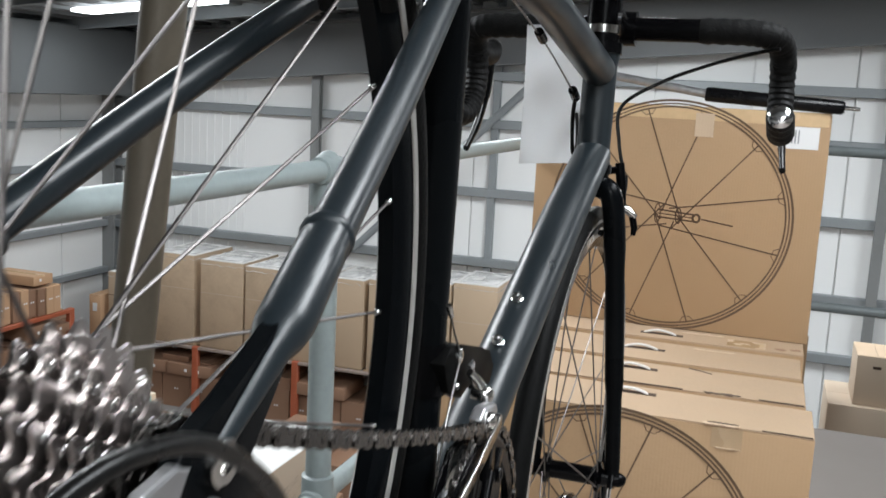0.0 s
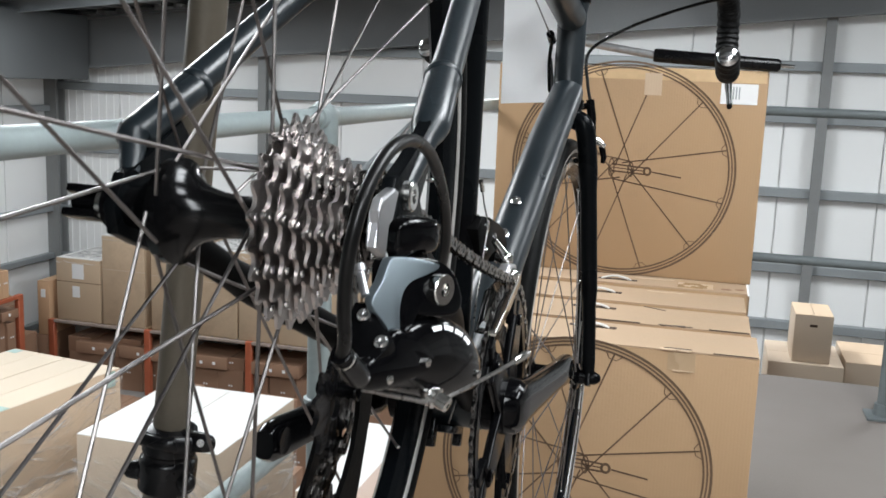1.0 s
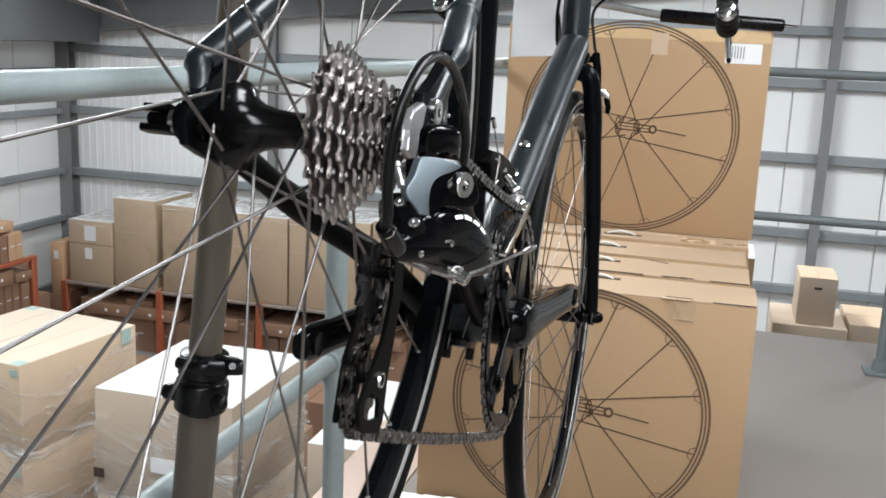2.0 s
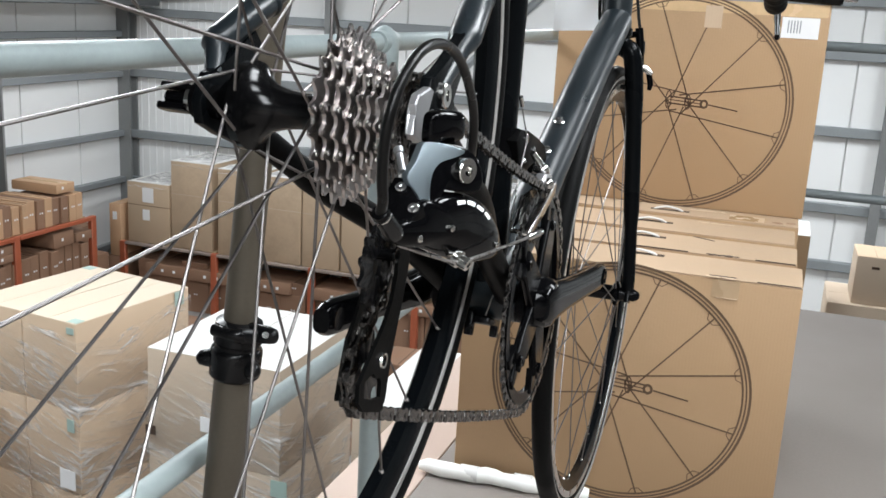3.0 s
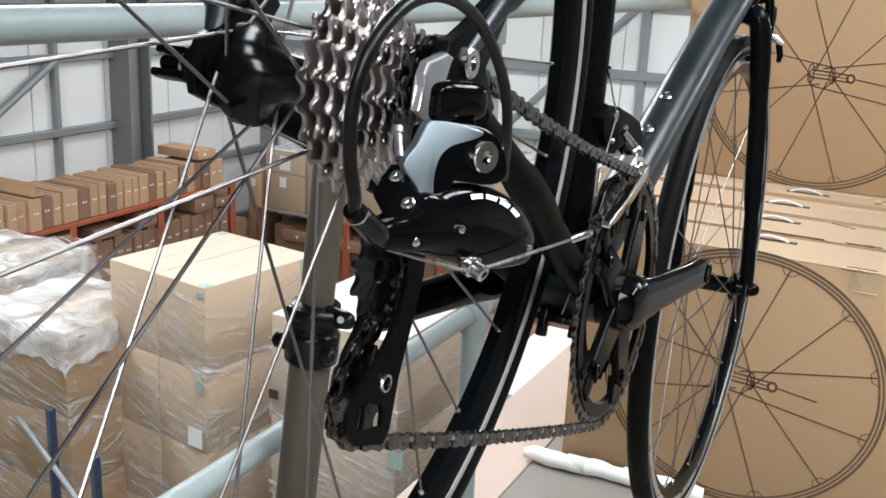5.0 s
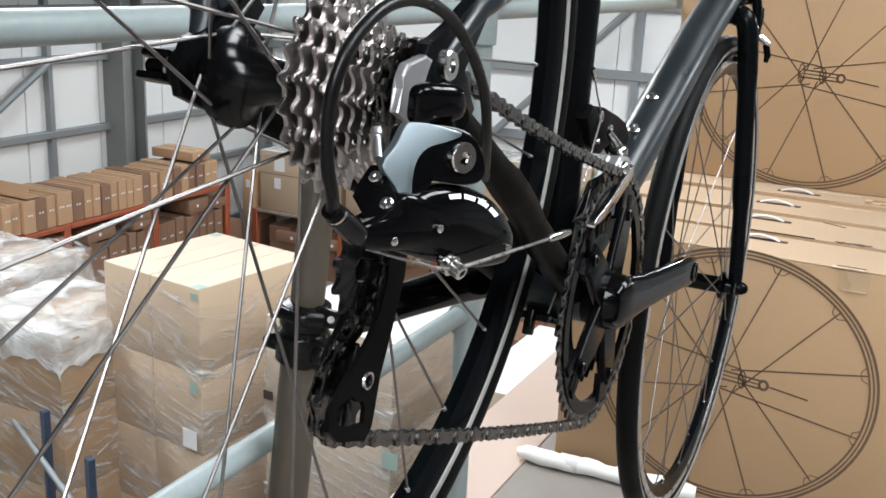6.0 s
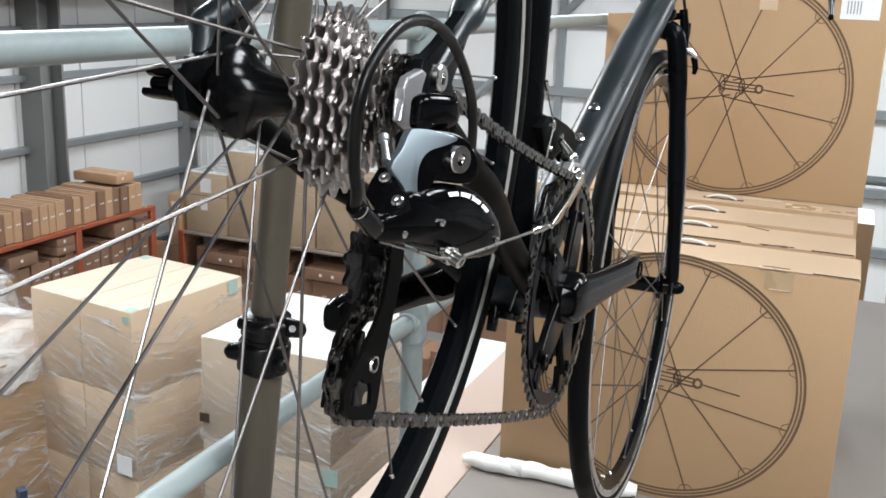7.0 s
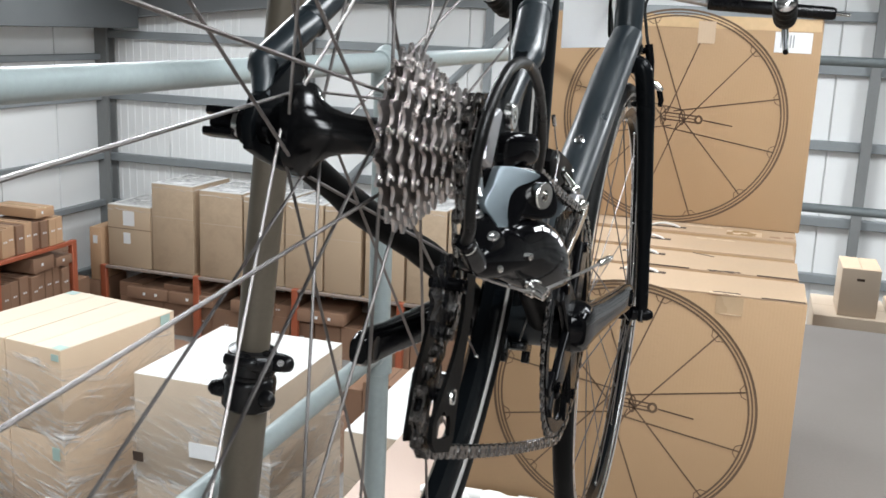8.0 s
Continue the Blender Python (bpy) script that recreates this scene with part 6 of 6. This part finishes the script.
# crumpled sheet of film over the pile beside the pale cartons
def film_sheet(x0, x1, y0, y1, z, seed, hang):
    rnd = random.Random(seed)
    th = thing("film_sheet", ((x0 + x1) / 2, (y0 + y1) / 2, z), "crumpled clear plastic sheet draped over cartons", "plastic film")
    bm = bmesh.new()
    n = 26
    w, d = x1 - x0, y1 - y0
    g = []
    for j in range(n + 1):
        row = []
        for i in range(n + 1):
            u, v = (i / n - 0.5) * 1.25, (j / n - 0.5) * 1.25
            ox, oy = max(0, abs(u) - 0.5), max(0, abs(v) - 0.5)
            cl = lambda q: max(-0.51, min(0.51, q))
            zz = 0.012 + 0.03 * noise.noise(Vector((u * 6, v * 6, seed))) - hang * (ox + oy) * (3.0 + 1.2 * noise.noise(Vector((u * 9, v * 9, seed + 3))))
            k = 1.0 + 0.05 * noise.noise(Vector((u * 7, v * 7, seed + 9)))
            row.append(bm.verts.new((cl(u) * w * k, cl(v) * d * k, max(zz, -0.26) + (0.012 if ox + oy == 0 else 0))))
        g.append(row)
    for j in range(n):
        for i in range(n):
            bm.faces.new((g[j][i], g[j][i + 1], g[j + 1][i + 1], g[j + 1][i]))
    part("sheet", bm, "film_white", th)


film_sheet(-4.50, -3.70, 2.98, 3.80, -0.85, 2, 0.42)
film_sheet(-6.05, -5.10, 3.75, 4.55, -0.97, 5, 0.5)

# ---- pallet racking ----
def rack(name, along, fixed, depth, start, end, beams, top, bay, label, deep=0.10, front="orange"):
    """Uprights with braces, and pairs of orange beams."""
    th = thing(name, (0, 0, 0), label, "pallet rack")
    def at(s, o, z):
        return (s, fixed + o, z) if along == "X" else (fixed - o, s, z)
    n = max(1, round((end - start) / bay))
    for k in range(n + 1):
        s = start + (end - start) * k / n
        for o in (0.0, depth):
            p, q = at(s - 0.04, o - 0.03, ZG), at(s + 0.04, o + 0.03, top)
            part("upright", solid(min(p[0], q[0]), max(p[0], q[0]), min(p[1], q[1]), max(p[1], q[1]), ZG, top, 0.006, 1), "orange", th)
        z = ZG + 0.3
        f = 0
        while z + 0.6 < top:
            part("lattice", tube(bmesh.new(), [at(s, 0 if f else depth, z), at(s, depth if f else 0, z + 0.55)], 0.014, 6), "orange", th)
            z += 0.55
            f = 1 - f
    for b in beams:
        for o in (-0.01, depth + 0.01):
            for k in range(n):
                s0, s1 = start + (end - start) * k / n + 0.04, start + (end - start) * (k + 1) / n - 0.04
                p, q = at(s0, o - 0.025, b - deep), at(s1, o + 0.025, b)
                part("beam", solid(min(p[0], q[0]), max(p[0], q[0]), min(p[1], q[1]), max(p[1], q[1]), b - deep, b, 0.006, 1), front if o < 0 else "orange", th)
        for k in range(int((end - start) / 0.16)):
            s = start + 0.05 + k * 0.16
            p, q = at(s, 0.03, b - 0.02), at(s + 0.11, depth - 0.03, b + 0.002)
            part("shelf_board", solid(min(p[0], q[0]), max(p[0], q[0]), min(p[1], q[1]), max(p[1], q[1]), b - 0.018, b + 0.004), "wood", th)
    return th


RY = 9.4
NZ = -1.895
rack("pallet_rack", "X", RY, 0.95, -7.31, -2.11, (NZ,), NZ, 1.3, "orange steel pallet rack with pale boards along the end wall", 0.035, "shelf_edge")
rnd = random.Random(4)
x = -7.245
for k, (w, h, gap) in enumerate(((0.60, 0.75, 0.03), (0.565, 1.06, 0.08), (0.56, 1.03, 0.03), (0.515, 1.01, 0.02), (0.47, 1.00, 0.02), (0.44, 1.00, 0.05), (0.46, 1.03, 0.04), (0.44, 1.07, 0.03), (0.48, 1.10, 0.04))):
    c = carton("tall_carton", x, x + w, RY + 0.02, RY + 0.85, NZ + 0.004, NZ + 0.004 + h, "tall pale brown carton wrapped in film on the rack", "card_wrapped", "rack cartons", "x", False, rnd.uniform(-1.5, 1.5))
    part("carton_seam", solid(-w / 2 - 0.002, w / 2 + 0.002, -0.416, -0.40, h * 0.62, h * 0.63), "card_ink" if k == 0 else "card_film", c)
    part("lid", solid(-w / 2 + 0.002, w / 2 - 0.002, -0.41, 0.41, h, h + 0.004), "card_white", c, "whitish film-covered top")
    # film gathered over the top, hanging a little down the faces
    bm = bmesh.new()
    g = []
    for j in range(9):
        row = []
        for i in range(11):
            u, v = -0.5 + i / 10, -0.5 + j / 8
            over = i in (0, 10) or j in (0, 8)
            lift = -0.05 - 0.03 * noise.noise(Vector((i * 0.7, j * 0.7, k))) if over else 0.012 + 0.022 * noise.noise(Vector((u * 5, v * 5, k * 3.1)))
            row.append(bm.verts.new((u * (w + 0.010), v * 0.842, h + lift)))
        g.append(row)
    for j in range(8):
        for i in range(10):
            bm.faces.new((g[j][i], g[j][i + 1], g[j + 1][i + 1], g[j + 1][i]))
    part("film_cap", bm, "film_white", c, "whitish film gathered over the top")
    if k == 0:
        part("paper_label", solid(-0.08, 0.08, -0.419, -0.4165, h * 0.68, h * 0.92), "label", c, "white paper label")
        part("paper_label", solid(-0.08, 0.02, -0.419, -0.4165, h * 0.38, h * 0.56), "label", c, "white paper label")
    x += w + gap


def small_cartons(along, fixed, s0, s1, base, wr, hr, depth, mats, label, seed, face=1, group="shelf cartons", stack=0.25):
    """A row of slim cartons packed side by side, some doubled up, with pale dots on their faces."""
    rnd = random.Random(seed)
    s = s0
    while s < s1:
        w, h = rnd.uniform(*wr), rnd.uniform(*hr)
        d = depth * rnd.uniform(0.85, 1.0)
        o = rnd.uniform(0.0, 0.05)
        levels = 2 if rnd.random() < stack else 1
        z = base
        for lv in range(levels):
            hh = h if lv == 0 else h * rnd.uniform(0.3, 0.6)
            th = new("shelf_carton")
            th.empty_display_size = 0.05
            tagged(th, label, "cardboard box", group)
            if along == "X":
                th.matrix_basis = pose(s + w / 2, fixed + o + d / 2, z, 0, 0, rnd.uniform(-2, 2))
                bw, bd = w - 0.006, d
            else:
                th.matrix_basis = pose(fixed - o - d / 2, s + w / 2, z, 0, 0, 90 + rnd.uniform(-2, 2))
                bw, bd = w - 0.006, d
            part("body", solid(-bw / 2, bw / 2, -bd / 2, bd / 2, 0, hh, 0.004, 1), rnd.choice(mats), th, "", False)
            part("flap_gap", solid(-0.003, 0.003, -bd / 2 + 0.01, bd / 2 - 0.01, hh, hh + 0.0015), "cut", th, "", False)
            for dx in (-0.02, 0.012):
                part("spot", solid(dx, dx + 0.018, -bd / 2 - 0.002, -bd / 2, hh * 0.52, hh * 0.52 + 0.018), "label", th, "pale sticker", False)
            z += hh
        s += w


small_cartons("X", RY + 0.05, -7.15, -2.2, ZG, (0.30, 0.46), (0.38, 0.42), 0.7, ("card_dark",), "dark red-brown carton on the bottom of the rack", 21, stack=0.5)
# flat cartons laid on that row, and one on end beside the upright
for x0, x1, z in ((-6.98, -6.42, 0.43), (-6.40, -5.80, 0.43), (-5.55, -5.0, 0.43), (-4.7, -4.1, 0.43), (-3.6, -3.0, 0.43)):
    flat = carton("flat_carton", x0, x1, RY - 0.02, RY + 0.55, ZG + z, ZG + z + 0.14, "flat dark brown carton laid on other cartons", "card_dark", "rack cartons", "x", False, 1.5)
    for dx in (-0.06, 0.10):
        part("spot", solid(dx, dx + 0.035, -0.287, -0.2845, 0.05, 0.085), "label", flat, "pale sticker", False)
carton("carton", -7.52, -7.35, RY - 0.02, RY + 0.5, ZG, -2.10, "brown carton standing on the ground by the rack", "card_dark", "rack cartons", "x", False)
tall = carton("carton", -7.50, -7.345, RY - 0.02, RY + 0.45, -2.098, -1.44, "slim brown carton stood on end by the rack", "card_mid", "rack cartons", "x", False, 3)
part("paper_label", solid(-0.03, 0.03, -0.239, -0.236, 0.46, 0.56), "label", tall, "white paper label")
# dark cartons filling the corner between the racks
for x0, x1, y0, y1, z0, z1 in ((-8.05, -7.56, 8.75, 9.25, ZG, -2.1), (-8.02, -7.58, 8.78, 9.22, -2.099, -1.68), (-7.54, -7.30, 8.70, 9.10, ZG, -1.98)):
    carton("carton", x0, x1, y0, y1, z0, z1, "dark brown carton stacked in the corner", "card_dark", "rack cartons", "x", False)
# rack along the long wall, full of slim brown cartons
LX = -7.05
SZ = -1.388
rack("pallet_rack", "Y", LX, 0.85, 2.50, 8.50, (SZ,), SZ, 1.2, "orange steel pallet rack along the side wall", 0.045)
small_cartons("Y", LX + 0.02, 2.55, 8.32, SZ + 0.005, (0.085, 0.15), (0.29, 0.325), 0.6, ("card_mid", "card_mid", "card_mid", "card_dark"), "slim brown carton standing on a rack shelf", 31, stack=0.0)
flat = carton("flat_carton", LX - 0.62, LX - 0.02, 7.96, 8.25, SZ + 0.332, SZ + 0.432, "flat brown carton laid on top of slim cartons", "card_mid", "shelf cartons", "x", True)
part("spot", solid(0.301, 0.303, -0.06, -0.03, 0.04, 0.07), "label", flat, "pale sticker", False)
opened = carton("opened_carton", LX - 0.60, LX + 0.01, 5.66, 5.80, SZ + 0.332, SZ + 0.345, "brown carton flap standing open on the shelf", "card_mid", "shelf cartons", "x", False)
part("open_flap", hull([Vector((x, y, z)) for x in (-0.29, 0.30) for y, z in ((-0.066, 0.012), (-0.060, 0.012), (-0.03, 0.125), (-0.036, 0.125))]), "card_mid", opened)
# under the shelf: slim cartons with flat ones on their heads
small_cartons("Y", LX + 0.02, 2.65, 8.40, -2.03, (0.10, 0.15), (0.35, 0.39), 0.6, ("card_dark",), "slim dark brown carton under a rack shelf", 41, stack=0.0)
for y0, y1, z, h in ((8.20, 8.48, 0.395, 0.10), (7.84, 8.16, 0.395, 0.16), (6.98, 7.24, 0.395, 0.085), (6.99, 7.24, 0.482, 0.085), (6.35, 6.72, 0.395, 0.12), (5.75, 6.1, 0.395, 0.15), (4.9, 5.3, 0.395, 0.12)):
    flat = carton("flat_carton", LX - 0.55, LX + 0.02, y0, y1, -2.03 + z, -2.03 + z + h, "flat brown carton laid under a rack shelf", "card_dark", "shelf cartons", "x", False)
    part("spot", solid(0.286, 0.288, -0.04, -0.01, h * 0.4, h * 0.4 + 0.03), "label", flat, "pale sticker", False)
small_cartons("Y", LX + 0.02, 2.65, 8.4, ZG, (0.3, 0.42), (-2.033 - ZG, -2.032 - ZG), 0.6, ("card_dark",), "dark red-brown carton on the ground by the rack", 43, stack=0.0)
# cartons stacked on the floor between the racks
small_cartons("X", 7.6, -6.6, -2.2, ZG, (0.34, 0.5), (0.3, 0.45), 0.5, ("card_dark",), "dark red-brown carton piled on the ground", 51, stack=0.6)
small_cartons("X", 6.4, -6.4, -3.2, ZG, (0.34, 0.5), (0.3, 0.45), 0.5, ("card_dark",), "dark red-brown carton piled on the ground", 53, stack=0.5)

# cartons beyond the far railing
def pile(x0, x1, y0, y1, top, h, n, mat, label, lid=None):
    z = top
    for k in range(n):
        carton("carton", x0, x1, y0, y1, z - h + 0.001, z, label, mat, "far cartons", "x", False, 0.0, lid if k == 0 else None)
        z -= h
    carton("carton", x0, x1, y0, y1, ZG, z - 0.001, label, mat, "far cartons", "x", False)


pile(0.68, 1.17, 6.4, 7.0, -0.68, 0.45, 2, "card_film", "brown carton in a pile beyond the railing")
far_box = carton("carton", 0.83, 1.08, 6.45, 6.85, -0.678, -0.345, "pale brown carton with hand holes on a pile", "card_film", "far cartons", "y", False, 0.0, "card_pale")
# dark sheet on the face for the shade inside a hand hole
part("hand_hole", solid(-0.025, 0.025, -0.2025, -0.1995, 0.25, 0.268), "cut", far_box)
pile(1.19, 1.75, 6.5, 7.1, -0.66, 0.4, 2, "card_film", "brown carton with pale lid in a pile beyond the railing", "card_pale")
pile(0.22, 0.50, 6.0, 6.5, -0.16, 0.5, 2, "card", "brown carton with pale lid in a pile beyond the railing", "card_white")
pile(-0.60, -0.28, 5.2, 5.8, 0.28, 0.5, 2, "card_pale", "pale carton in a pile beyond the railing", "card_white")

# blue and red guard frame by the film-covered pile
guard = thing("guard_frame", (-3.71, 2.87, ZG), "navy posts with a red beam guarding pallets", "guard rail", turn=(0, 0, -23.5))
for gx in (0.0, 0.64):
    part("post", solid(gx - 0.022, gx + 0.022, -0.022, 0.022, 0.0, 1.50, 0.006, 1), "blue", guard)
part("bar", tube(bmesh.new(), [(-0.5, -0.05, 1.30), (0.60, -0.05, 1.20)], 0.016, 10), "girt", guard)
part("beam", solid(-0.6, 0.9, 0.04, 0.09, 0.72, 0.86, 0.006, 1), "red", guard, "red painted beam")
